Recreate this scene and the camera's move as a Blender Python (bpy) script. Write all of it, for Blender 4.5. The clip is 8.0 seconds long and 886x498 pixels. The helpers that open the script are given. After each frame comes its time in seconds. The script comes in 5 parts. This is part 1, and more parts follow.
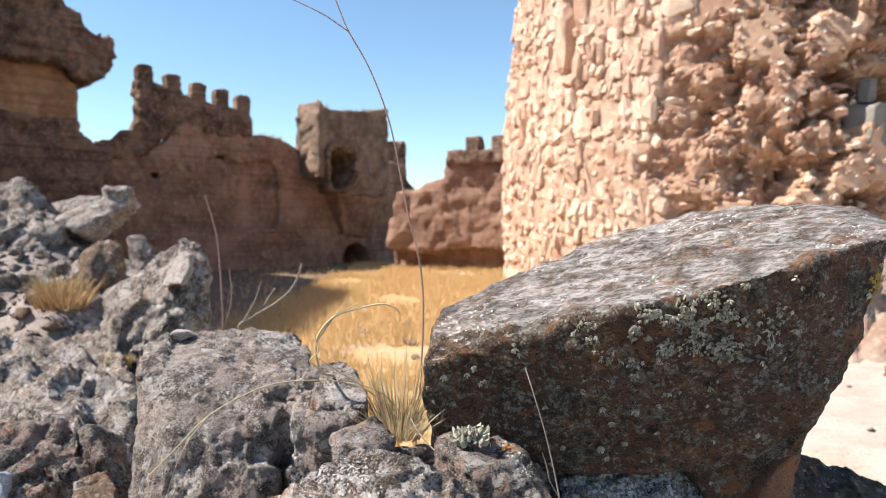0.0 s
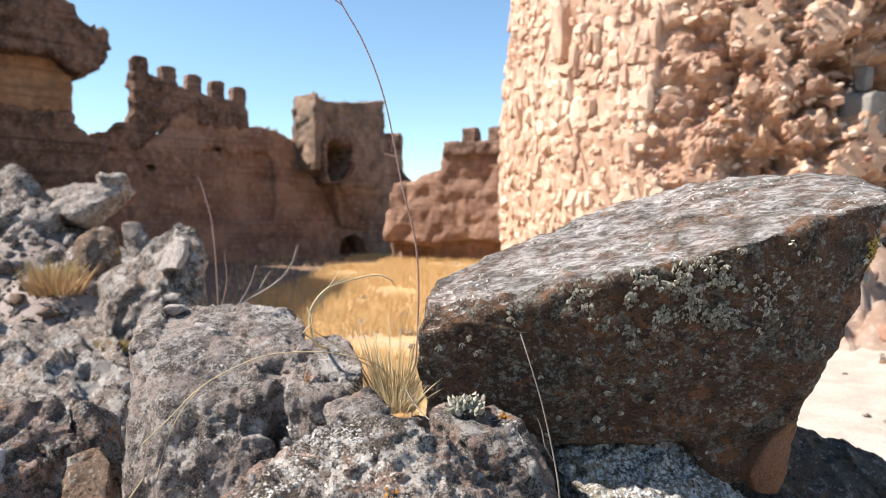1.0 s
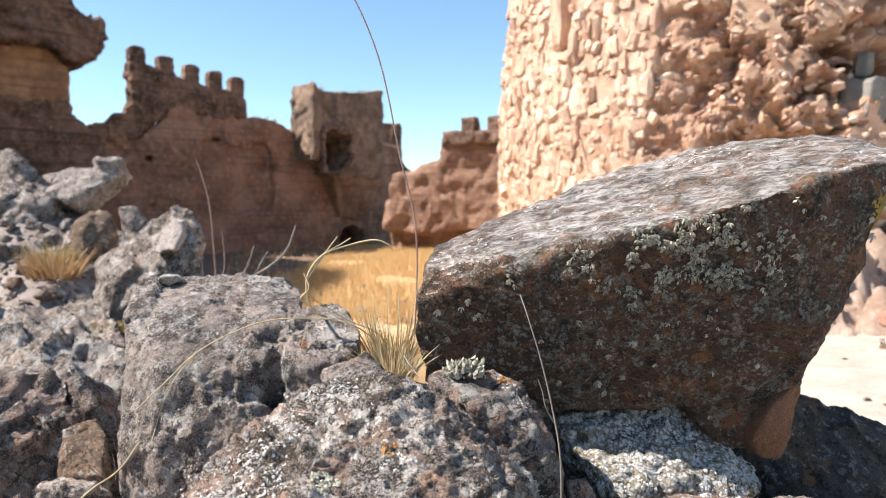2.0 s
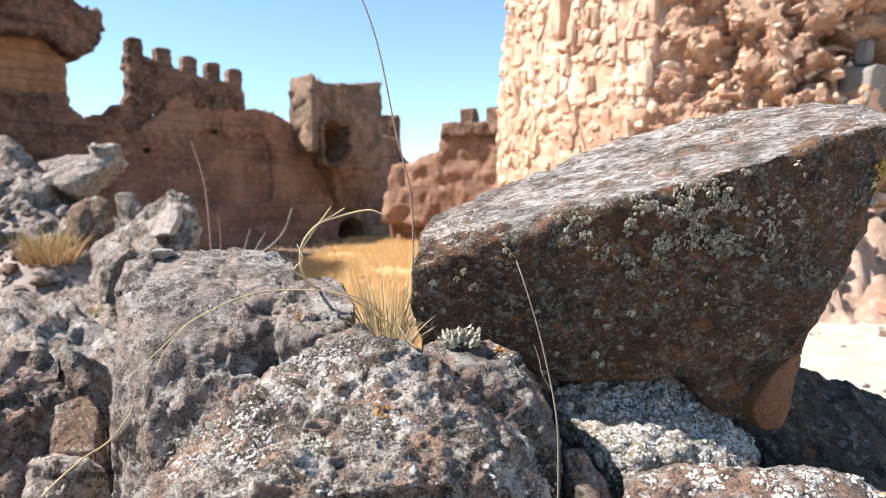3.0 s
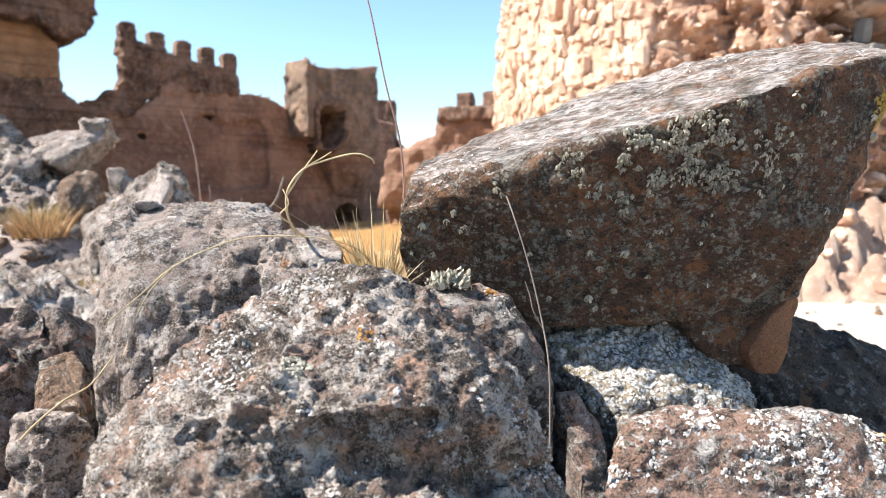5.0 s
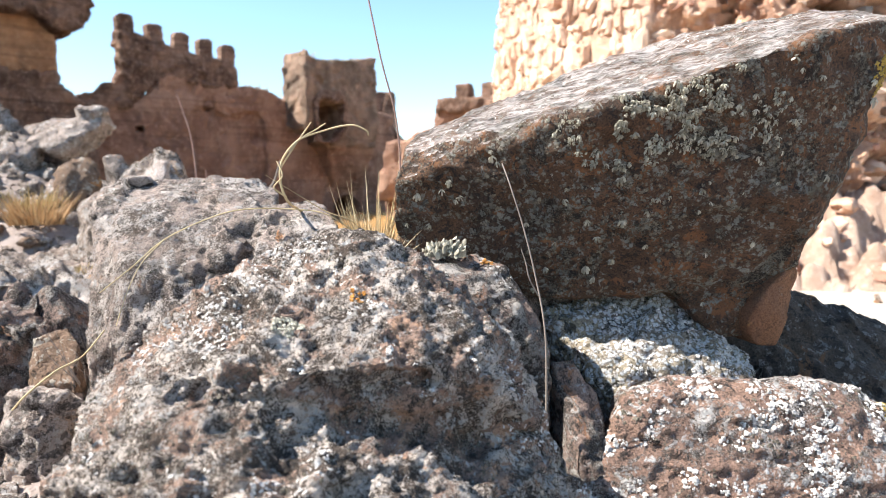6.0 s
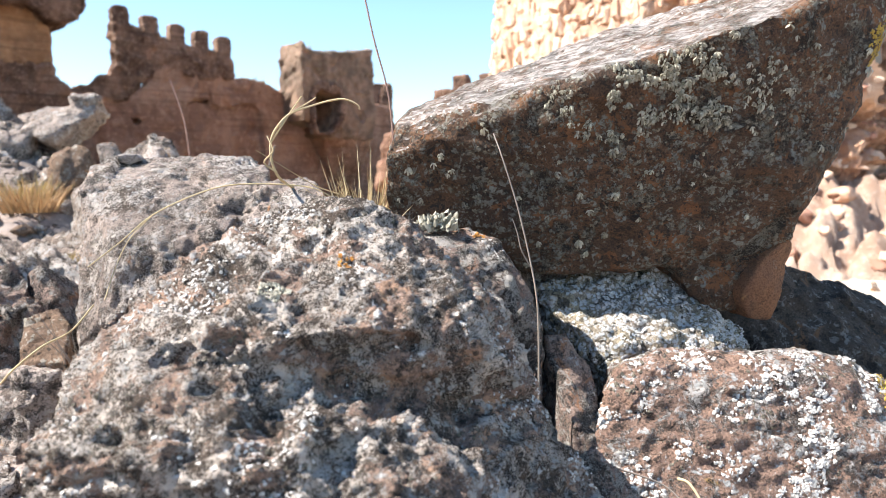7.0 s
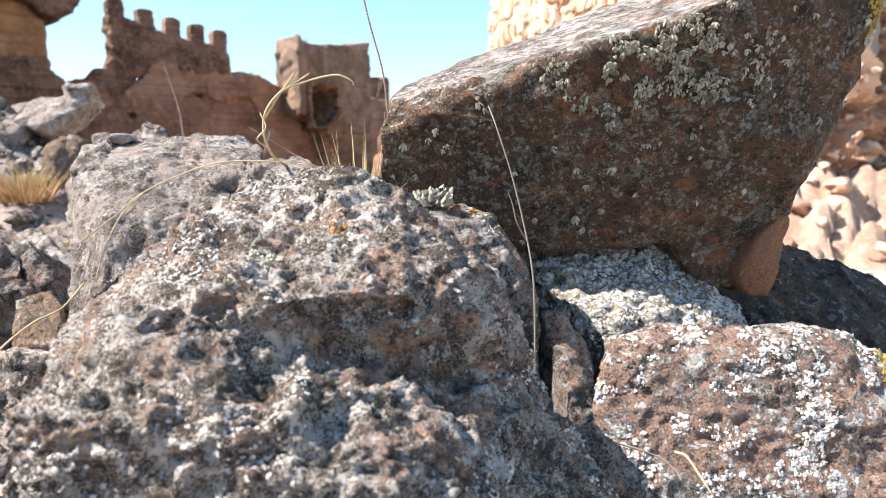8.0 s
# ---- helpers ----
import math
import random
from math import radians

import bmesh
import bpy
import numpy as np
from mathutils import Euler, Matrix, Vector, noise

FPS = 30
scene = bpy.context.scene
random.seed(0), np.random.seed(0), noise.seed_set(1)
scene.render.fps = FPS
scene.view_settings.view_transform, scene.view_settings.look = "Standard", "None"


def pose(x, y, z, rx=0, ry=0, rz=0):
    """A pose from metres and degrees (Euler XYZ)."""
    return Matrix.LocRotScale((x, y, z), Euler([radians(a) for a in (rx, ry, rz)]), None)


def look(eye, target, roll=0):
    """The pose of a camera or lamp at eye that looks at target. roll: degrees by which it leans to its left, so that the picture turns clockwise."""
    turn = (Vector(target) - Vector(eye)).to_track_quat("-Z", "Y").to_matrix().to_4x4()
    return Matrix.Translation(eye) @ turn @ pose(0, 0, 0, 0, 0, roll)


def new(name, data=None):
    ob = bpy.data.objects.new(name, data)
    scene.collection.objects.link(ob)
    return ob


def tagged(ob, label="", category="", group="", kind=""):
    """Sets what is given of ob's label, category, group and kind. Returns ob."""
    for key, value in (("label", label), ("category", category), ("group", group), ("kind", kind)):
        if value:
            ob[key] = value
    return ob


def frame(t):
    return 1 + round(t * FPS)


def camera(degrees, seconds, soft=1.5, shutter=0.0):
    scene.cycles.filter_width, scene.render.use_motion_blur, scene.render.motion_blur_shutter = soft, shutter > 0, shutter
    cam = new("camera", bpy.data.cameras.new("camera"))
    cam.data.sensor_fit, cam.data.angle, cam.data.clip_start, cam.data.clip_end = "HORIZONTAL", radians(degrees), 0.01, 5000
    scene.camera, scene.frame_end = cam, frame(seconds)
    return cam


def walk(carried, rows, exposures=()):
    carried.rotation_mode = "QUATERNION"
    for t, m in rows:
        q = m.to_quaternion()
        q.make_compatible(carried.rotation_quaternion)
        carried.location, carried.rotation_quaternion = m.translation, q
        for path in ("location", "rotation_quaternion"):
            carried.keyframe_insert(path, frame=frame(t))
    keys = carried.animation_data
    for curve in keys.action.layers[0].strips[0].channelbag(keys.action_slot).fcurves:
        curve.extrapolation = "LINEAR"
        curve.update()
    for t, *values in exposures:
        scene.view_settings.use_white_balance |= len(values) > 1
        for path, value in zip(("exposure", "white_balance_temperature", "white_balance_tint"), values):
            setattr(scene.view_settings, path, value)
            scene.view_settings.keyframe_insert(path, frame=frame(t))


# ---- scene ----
cam = camera(64.8, 8.0, 0.75)
METRES, EYE, TILT, LEAN, TURN = 0.25, 1.7, -2.0, 0.0, 0.0
ROWS = [
    (0.0, 0.0, 0.0, 0.0, 0.0, -0.0, 0.0),
    (0.5, 0.0096, 0.0138, -0.0645, -0.16, -0.3, 0.07),
    (1.0, 0.0133, 0.0308, -0.1291, -0.24, -0.59, 0.19),
    (1.5, 0.0149, 0.0587, -0.2059, -0.27, -0.95, 0.32),
    (3.0, 0.0398, 0.1427, -0.4066, -0.34, -1.91, 0.59),
    (3.5, 0.0528, 0.1645, -0.462, -0.42, -2.13, 0.65),
    (4.0, 0.0616, 0.1832, -0.5189, -0.48, -2.37, 0.67),
    (4.5, 0.0705, 0.2039, -0.5811, -0.55, -2.68, 0.76),
    (6.0, 0.0971, 0.2518, -0.753, -0.62, -3.57, 1.05),
    (6.5, 0.1121, 0.2647, -0.8071, -0.72, -3.89, 1.18),
    (7.0, 0.1259, 0.2743, -0.8475, -0.79, -4.19, 1.27),
    (7.5, 0.1361, 0.2837, -0.8917, -0.89, -4.48, 1.38),
    (8.0, 0.136, 0.2993, -0.939, -1.0, -4.66, 1.46),
]
walk(cam, [(t, pose(0, 0, EYE, TILT, LEAN, TURN) @ pose(METRES * x, METRES * y, METRES * z, 90 + pitch, roll, yaw)) for t, x, y, z, yaw, pitch, roll in ROWS],
     [(0.0, 0.96), (3.0, 1.20), (8.0, 1.56)])
cam.data.dof.use_dof = True
cam.data.dof.focus_distance = 0.82
cam.data.dof.aperture_fstop = 7.6

# ---- world and sun ----
SUN = Vector((-0.66, -0.035, 0.735)).normalized()
world = bpy.data.worlds.new("sky")
scene.world = world
world.use_nodes = True
wn = world.node_tree
sky = wn.nodes.new("ShaderNodeTexSky")
sky.sky_type = "NISHITA"
sky.sun_disc = False
sky.sun_elevation = math.asin(SUN.z)
sky.sun_rotation = math.atan2(SUN.x, SUN.y)
sky.altitude = 900
sky.dust_density = 0.2
sky.ozone_density = 1.8
wn.nodes["Background"].inputs["Strength"].default_value = 0.105
tint = wn.nodes.new("ShaderNodeVectorMath")
tint.operation = "MULTIPLY"
tint.inputs[1].default_value = (0.92, 1.01, 1.0)
wn.links.new(sky.outputs["Color"], tint.inputs[0])
wn.links.new(tint.outputs[0], wn.nodes["Background"].inputs["Color"])
sun = new("sun", bpy.data.lights.new("sun", "SUN"))
sun.data.energy, sun.data.angle, sun.data.color = 5.0, radians(0.5), (1.0, 0.955, 0.89)
sun.matrix_world = look(SUN * 60, (0, 0, 0))


# ---- materials ----
def material(name, rough=0.9):
    m = bpy.data.materials.new(name)
    m.use_nodes = True
    b = m.node_tree.nodes["Principled BSDF"]
    b.inputs["Roughness"].default_value = rough
    b.inputs["Specular IOR Level"].default_value = 0.25
    return m, m.node_tree, b


def coords(nt):
    g = nt.nodes.new("ShaderNodeNewGeometry")
    return g.outputs["Position"]


def noise_tex(nt, vec, scale, detail=4.0, rough=0.55, dist=0.0):
    n = nt.nodes.new("ShaderNodeTexNoise")
    n.inputs["Scale"].default_value = scale
    n.inputs["Detail"].default_value = detail
    n.inputs["Roughness"].default_value = rough
    n.inputs["Distortion"].default_value = dist
    nt.links.new(vec, n.inputs["Vector"])
    return n.outputs["Fac"]


def step(nt, value, lo, hi, gain=1.0):
    r = nt.nodes.new("ShaderNodeMapRange")
    r.interpolation_type = "SMOOTHSTEP"
    r.inputs["From Min"].default_value, r.inputs["From Max"].default_value = lo, hi
    r.inputs["To Max"].default_value = gain
    nt.links.new(value, r.inputs["Value"])
    return r.outputs["Result"]


def mix(nt, fac, a, b):
    n = nt.nodes.new("ShaderNodeMix")
    n.data_type = "RGBA"
    for sock, v in ((n.inputs[0], fac), (n.inputs[6], a), (n.inputs[7], b)):
        if isinstance(v, (int, float)):
            sock.default_value = v
        elif isinstance(v, tuple):
            sock.default_value = (*v, 1.0)
        else:
            nt.links.new(v, sock)
    return n.outputs[2]


def math_node(nt, op, a, b):
    n = nt.nodes.new("ShaderNodeMath")
    n.operation = op
    for sock, v in ((n.inputs[0], a), (n.inputs[1], b)):
        if isinstance(v, (int, float)):
            sock.default_value = v
        else:
            nt.links.new(v, sock)
    return n.outputs[0]


def bump(nt, bsdf, height, strength, distance):
    n = nt.nodes.new("ShaderNodeBump")
    n.inputs["Strength"].default_value = strength
    n.inputs["Distance"].default_value = distance
    nt.links.new(height, n.inputs["Height"])
    nt.links.new(n.outputs["Normal"], bsdf.inputs["Normal"])


def rock_material(name, stone, dark, rust, crust, crust_lo=0.56, black_lo=0.60, rust_lo=0.62, size=1.0, seed=0.0, flecks=1.0, lit_top=False, fleck_gain=1.0, skin=None):
    """Weathered stone: two tones, dark varnish, rusty spots and crusts of pale lichen, each with a shape of its own."""
    m, nt, b = material(name, 0.85)
    pos = coords(nt)
    mp = nt.nodes.new("ShaderNodeMapping")
    mp.inputs["Location"].default_value = (seed, seed * 1.7, -seed)
    mp.inputs["Scale"].default_value = (1 / size, 1 / size, 1 / size)
    nt.links.new(pos, mp.inputs["Vector"])
    v = mp.outputs["Vector"]
    big = noise_tex(nt, v, 14, 5, 0.6, 0.4)
    mid = noise_tex(nt, v, 55, 6, 0.65, 0.6)
    fine = noise_tex(nt, v, 420, 4, 0.7)
    grain = noise_tex(nt, v, 1500, 2, 0.6)
    col = mix(nt, step(nt, big, 0.35, 0.68), stone, dark)
    col = mix(nt, step(nt, fine, 0.42, 0.62, 0.6), col, tuple(c * 0.4 for c in dark))
    r_mask = math_node(nt, "MULTIPLY", step(nt, noise_tex(nt, v, 24, 4, 0.6, 0.8), rust_lo, rust_lo + 0.07), step(nt, fine, 0.3, 0.5))
    col = mix(nt, r_mask, col, rust)
    b_mask = math_node(nt, "MULTIPLY", step(nt, noise_tex(nt, v, 38, 5, 0.7, 0.3), black_lo, black_lo + 0.06), step(nt, grain, 0.3, 0.55))
    col = mix(nt, b_mask, col, (0.018, 0.017, 0.016))
    lace = None
    if skin:
        # a lacy skin of grey lichen over most of the stone, thinning out in patches
        cover, pale_skin, dark_skin = skin
        sheet = math_node(nt, "ADD", math_node(nt, "MULTIPLY", noise_tex(nt, v, 19, 6, 0.7, 0.7), 0.75), math_node(nt, "MULTIPLY", fine, 0.25))
        where = step(nt, sheet, 0.5 + (0.5 - cover) * 0.35 - 0.03, 0.5 + (0.5 - cover) * 0.35 + 0.03)
        lace = math_node(nt, "ADD", math_node(nt, "MULTIPLY", noise_tex(nt, v, 340, 4, 0.75, 1.2), 0.8), math_node(nt, "MULTIPLY", noise_tex(nt, v, 70, 3, 0.6, 0.4), 0.35))
        lace = math_node(nt, "ADD", lace, math_node(nt, "MULTIPLY", noise_tex(nt, v, 23, 4, 0.6, 0.6), 0.55))
        lace = step(nt, lace, 0.785, 0.90)
        col = mix(nt, math_node(nt, "MULTIPLY", where, 0.92), col, mix(nt, lace, dark_skin, pale_skin))
        lace = math_node(nt, "MULTIPLY", lace, where)
    sp = nt.nodes.new("ShaderNodeTexVoronoi")
    sp.inputs["Scale"].default_value = 150
    nt.links.new(v, sp.inputs["Vector"])
    c_mask = math_node(nt, "MULTIPLY", step(nt, mid, crust_lo, crust_lo + 0.07), step(nt, math_node(nt, "ADD", sp.outputs["Distance"], math_node(nt, "MULTIPLY", fine, 0.6)), 0.86, 0.62))
    pale = mix(nt, grain, tuple(c * 0.7 for c in crust), crust)
    col = mix(nt, c_mask, col, pale)
    wob = nt.nodes.new("ShaderNodeTexNoise")
    wob.inputs["Scale"].default_value = 260
    wob.inputs["Detail"].default_value = 2
    nt.links.new(v, wob.inputs["Vector"])
    shift = nt.nodes.new("ShaderNodeVectorMath")
    shift.operation = "MULTIPLY_ADD"
    shift.inputs[1].default_value = (0.005, 0.005, 0.005)
    nt.links.new(wob.outputs["Color"], shift.inputs[0])
    nt.links.new(v, shift.inputs[2])
    relief = None
    for sc, pale_lo, dark_hi, gain in ((130, 0.86, 0.16, 0.75), (330, 0.78, 0.26, 0.8), (800, 0.80, 0.24, 0.55)):
        cell = nt.nodes.new("ShaderNodeTexVoronoi")
        cell.inputs["Scale"].default_value = sc
        nt.links.new(shift.outputs[0], cell.inputs["Vector"])
        sep = nt.nodes.new("ShaderNodeSeparateColor")
        nt.links.new(cell.outputs["Color"], sep.inputs[0])
        tone = math_node(nt, "ADD", math_node(nt, "MULTIPLY", sep.outputs[0], 0.55), math_node(nt, "MULTIPLY", mid if sc != 130 else big, 1.5))
        tone = math_node(nt, "SUBTRACT", tone, 0.525)
        col = mix(nt, step(nt, tone, pale_lo * flecks, pale_lo * flecks + 0.05, gain * fleck_gain), col, pale)
        col = mix(nt, step(nt, tone, dark_hi, dark_hi - 0.05, gain * fleck_gain), col, (0.03, 0.027, 0.024))
        bumped = math_node(nt, "MULTIPLY", math_node(nt, "SUBTRACT", sep.outputs[1], cell.outputs["Distance"]), 90.0 / sc)
        relief = bumped if relief is None else math_node(nt, "ADD", relief, bumped)
    if lit_top:
        # smooth top's thin pale crust in streaks; upward normals also paint in sunlight
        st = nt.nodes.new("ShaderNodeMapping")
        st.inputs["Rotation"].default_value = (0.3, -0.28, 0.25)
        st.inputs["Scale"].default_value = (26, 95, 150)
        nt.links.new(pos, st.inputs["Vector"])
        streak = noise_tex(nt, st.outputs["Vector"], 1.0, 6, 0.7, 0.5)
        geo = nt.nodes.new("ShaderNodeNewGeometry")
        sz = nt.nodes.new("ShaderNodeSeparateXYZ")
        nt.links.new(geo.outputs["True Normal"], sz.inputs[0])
        lit_film = math_node(nt, "MULTIPLY", step(nt, sz.outputs[2], 0.35, 0.7), step(nt, streak, 0.30, 0.58))
        lit_film = math_node(nt, "MULTIPLY", lit_film, step(nt, noise_tex(nt, pos, 19, 5, 0.65, 0.6), 0.30, 0.58))
        lit_film = math_node(nt, "MULTIPLY", lit_film, 0.78)
        col = mix(nt, lit_film, col, mix(nt, step(nt, streak, 0.40, 0.70), (0.34, 0.30, 0.28), (0.68, 0.63, 0.59)))
    nt.links.new(col, b.inputs["Base Color"])
    h = math_node(nt, "ADD", math_node(nt, "MULTIPLY", fine, 0.7), math_node(nt, "MULTIPLY", grain, 0.3))
    h = math_node(nt, "ADD", h, math_node(nt, "MULTIPLY", c_mask, 0.35))
    h = math_node(nt, "ADD", h, math_node(nt, "MULTIPLY", relief, 0.6 * fleck_gain))
    if lace is not None:
        h = math_node(nt, "ADD", h, math_node(nt, "MULTIPLY", lace, 0.5))
    bump(nt, b, h, 1.0, 0.004 * size)
    return m


def earth_material(name, a, b_col, c_col, scale=1.0, bands=0.0, bump_m=0.03, random_tone=0.0):
    m, nt, b = material(name, 0.95)
    pos = coords(nt)
    big = noise_tex(nt, pos, 0.7 * scale, 5, 0.6)
    mid = noise_tex(nt, pos, 5 * scale, 5, 0.65)
    fine = noise_tex(nt, pos, 38 * scale, 4, 0.7)
    col = mix(nt, step(nt, big, 0.35, 0.65), a, b_col)
    col = mix(nt, step(nt, mid, 0.48, 0.72, 0.8), col, c_col)
    col = mix(nt, step(nt, fine, 0.5, 0.75, 0.5), col, tuple(x * 0.5 for x in b_col))
    if bands:
        sx = nt.nodes.new("ShaderNodeSeparateXYZ")
        nt.links.new(pos, sx.inputs[0])
        cb = nt.nodes.new("ShaderNodeCombineXYZ")
        nt.links.new(math_node(nt, "MULTIPLY", sx.outputs[2], 9.0), cb.inputs[2])
        nt.links.new(math_node(nt, "MULTIPLY", sx.outputs[0], 0.5), cb.inputs[0])
        lines = noise_tex(nt, cb.outputs[0], 1.0, 3, 0.5)
        col = mix(nt, step(nt, lines, 0.5, 0.7, bands), col, tuple(x * 0.45 for x in b_col))
    if random_tone:
        oi = nt.nodes.new("ShaderNodeObjectInfo")
        gi = nt.nodes.new("ShaderNodeNewGeometry")
        tone = math_node(nt, "ADD", oi.outputs["Random"], gi.outputs["Random Per Island"])
        tone = math_node(nt, "FRACT", math_node(nt, "MULTIPLY", tone, 3.7), 0)
        col = mix(nt, step(nt, tone, 0.1, 0.9, random_tone), col, c_col)
        other = math_node(nt, "FRACT", math_node(nt, "MULTIPLY", tone, 7.3), 0)
        col = mix(nt, step(nt, other, 0.55, 0.95, random_tone), col, tuple(x * 0.85 for x in b_col))
    nt.links.new(col, b.inputs["Base Color"])
    bump(nt, b, math_node(nt, "ADD", mid, math_node(nt, "MULTIPLY", fine, 0.5)), 0.8, bump_m)
    return m


def straw_material(name, a, b_col, through_light=0.25):
    m, nt, b = material(name, 0.6)
    g = nt.nodes.new("ShaderNodeNewGeometry")
    n = noise_tex(nt, g.outputs["Position"], 60, 2)
    col = mix(nt, g.outputs["Random Per Island"], a, b_col)
    col = mix(nt, step(nt, n, 0.5, 0.75, 0.5), col, tuple(c * 0.6 for c in b_col))
    nt.links.new(col, b.inputs["Base Color"])
    tr = nt.nodes.new("ShaderNodeBsdfTranslucent")
    nt.links.new(col, tr.inputs["Color"])
    ms = nt.nodes.new("ShaderNodeMixShader")
    ms.inputs[0].default_value = through_light
    nt.links.new(b.outputs[0], ms.inputs[1])
    nt.links.new(tr.outputs[0], ms.inputs[2])
    nt.links.new(ms.outputs[0], nt.nodes["Material Output"].inputs["Surface"])
    return m


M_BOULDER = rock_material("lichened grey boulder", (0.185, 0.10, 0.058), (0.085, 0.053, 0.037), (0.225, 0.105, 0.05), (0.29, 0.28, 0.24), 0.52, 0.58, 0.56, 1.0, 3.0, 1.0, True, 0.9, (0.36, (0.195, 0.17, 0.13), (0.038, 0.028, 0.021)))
M_CRUSTY = rock_material("crusted red brown rock", (0.40, 0.265, 0.20), (0.24, 0.16, 0.125), (0.46, 0.28, 0.185), (0.60, 0.57, 0.54), 0.54, 0.55, 0.56, 1.0, 8.0, 1.0, False, 0.75, (0.58, (0.60, 0.52, 0.455), (0.066, 0.050, 0.039)))
M_GREY = rock_material("smooth purple grey rock", (0.45, 0.36, 0.31), (0.26, 0.20, 0.17), (0.34, 0.16, 0.07), (0.54, 0.51, 0.49), 0.58, 0.55, 0.64, 1.1, 15.0, 1.0, False, 0.6, (0.52, (0.58, 0.51, 0.46), (0.095, 0.072, 0.058)))
M_PALE = rock_material("white lichen rock", (0.42, 0.35, 0.24), (0.24, 0.20, 0.17), (0.46, 0.33, 0.16), (0.66, 0.66, 0.66), 0.38, 0.70, 0.72, 0.9, 21.0)
M_SANDSTONE = rock_material("red sandstone", (0.36, 0.225, 0.165), (0.25, 0.16, 0.125), (0.40, 0.25, 0.10), (0.60, 0.58, 0.56), 0.52, 0.56, 0.68, 1.2, 30.0, 1.0, False, 0.8, (0.38, (0.50, 0.46, 0.43), (0.09, 0.075, 0.065)))
M_RUBBLE = rock_material("grey rubble", (0.46, 0.365, 0.305), (0.24, 0.18, 0.148), (0.48, 0.28, 0.15), (0.66, 0.61, 0.57), 0.52, 0.60, 0.62, 2.2, 41.0, 1.0, False, 1.0, (0.5, (0.62, 0.54, 0.48), (0.10, 0.076, 0.06)))
M_PALEGREY = rock_material("pale broken stone", (0.62, 0.53, 0.475), (0.46, 0.38, 0.34), (0.52, 0.36, 0.24), (0.70, 0.66, 0.62), 0.58, 0.66, 0.68, 2.0, 47.0, 1.0, False, 0.5)
M_SLAB = rock_material("weathered pale slab", (0.50, 0.41, 0.355), (0.33, 0.265, 0.23), (0.48, 0.31, 0.20), (0.66, 0.61, 0.56), 0.54, 0.62, 0.62, 2.0, 49.0, 1.0, False, 0.8, (0.4, (0.60, 0.53, 0.48), (0.12, 0.09, 0.075)))
M_BROWN = rock_material("ochre brown stone", (0.35, 0.225, 0.15), (0.20, 0.13, 0.09), (0.42, 0.2, 0.07), (0.5, 0.45, 0.38), 0.62, 0.66, 0.6, 2.0, 52.0)
M_REDDISH = rock_material("reddish dark stone", (0.40, 0.275, 0.22), (0.215, 0.155, 0.13), (0.38, 0.19, 0.105), (0.54, 0.51, 0.48), 0.58, 0.52, 0.58, 1.0, 91.0, 1.0, False, 0.8, (0.5, (0.42, 0.38, 0.34), (0.07, 0.058, 0.05)))
M_QUARTZ = rock_material("white quartz", (0.66, 0.65, 0.68), (0.55, 0.54, 0.58), (0.6, 0.55, 0.5), (0.75, 0.74, 0.75), 0.6, 0.75, 0.75, 1.0, 81.0, 1.0, False, 0.3)
# rock under the tilted boulder: its shade is darkened into the colours
M_DARK = rock_material("dark shaded rock", (0.15, 0.115, 0.09), (0.075, 0.06, 0.05), (0.2, 0.11, 0.06), (0.28, 0.26, 0.24), 0.56, 0.55, 0.60, 1.2, 71.0)
M_FOOT = rock_material("bare orange stone", (0.33, 0.16, 0.085), (0.22, 0.11, 0.065), (0.42, 0.22, 0.10), (0.40, 0.32, 0.25), 0.70, 0.70, 0.6, 1.0, 61.0, 1.2, False, 0.4)
M_EARTHWALL = earth_material("rammed earth", (0.44, 0.265, 0.185), (0.27, 0.15, 0.105), (0.55, 0.35, 0.25), 1.4, 0.45, 0.12)
M_RUBBLEWALL = earth_material("rubble masonry", (0.38, 0.235, 0.165), (0.15, 0.088, 0.062), (0.52, 0.355, 0.265), 2.6, 0.5, 0.16)
M_OCHRE = earth_material("ochre earth", (0.46, 0.27, 0.15), (0.30, 0.165, 0.09), (0.52, 0.33, 0.20), 1.4, 0.4, 0.08)
M_PLASTER = earth_material("grey weathered render", (0.42, 0.275, 0.195), (0.19, 0.13, 0.095), (0.30, 0.25, 0.175), 2.4, 0.2, 0.10)
M_MORTAR = earth_material("lime mortar", (0.62, 0.415, 0.295), (0.45, 0.275, 0.185), (0.70, 0.52, 0.40), 1.5, 0.0, 0.03)
M_STONE = earth_material("warm building stone", (0.76, 0.53, 0.385), (0.56, 0.33, 0.225), (0.80, 0.625, 0.48), 2.6, 0.0, 0.03, 0.6)
M_CORE = earth_material("broken wall core", (0.60, 0.385, 0.255), (0.41, 0.235, 0.155), (0.67, 0.49, 0.365), 1.6, 0.3, 0.05)
M_CORESTONE = earth_material("core stone", (0.62, 0.41, 0.29), (0.34, 0.165, 0.115), (0.70, 0.55, 0.43), 2.0, 0.0, 0.02, 0.9)
M_WHITESTONE = earth_material("pale grey block", (0.25, 0.225, 0.195), (0.20, 0.18, 0.155), (0.29, 0.265, 0.235), 2.0, 0.0, 0.02)
M_STRAW = straw_material("dry straw", (0.58, 0.46, 0.28), (0.40, 0.28, 0.14))
M_PALESTRAW = straw_material("pale bleached straw", (0.68, 0.56, 0.36), (0.60, 0.47, 0.27))
M_STEM = straw_material("thin reddish stem", (0.42, 0.27, 0.215), (0.34, 0.20, 0.16), 0.05)
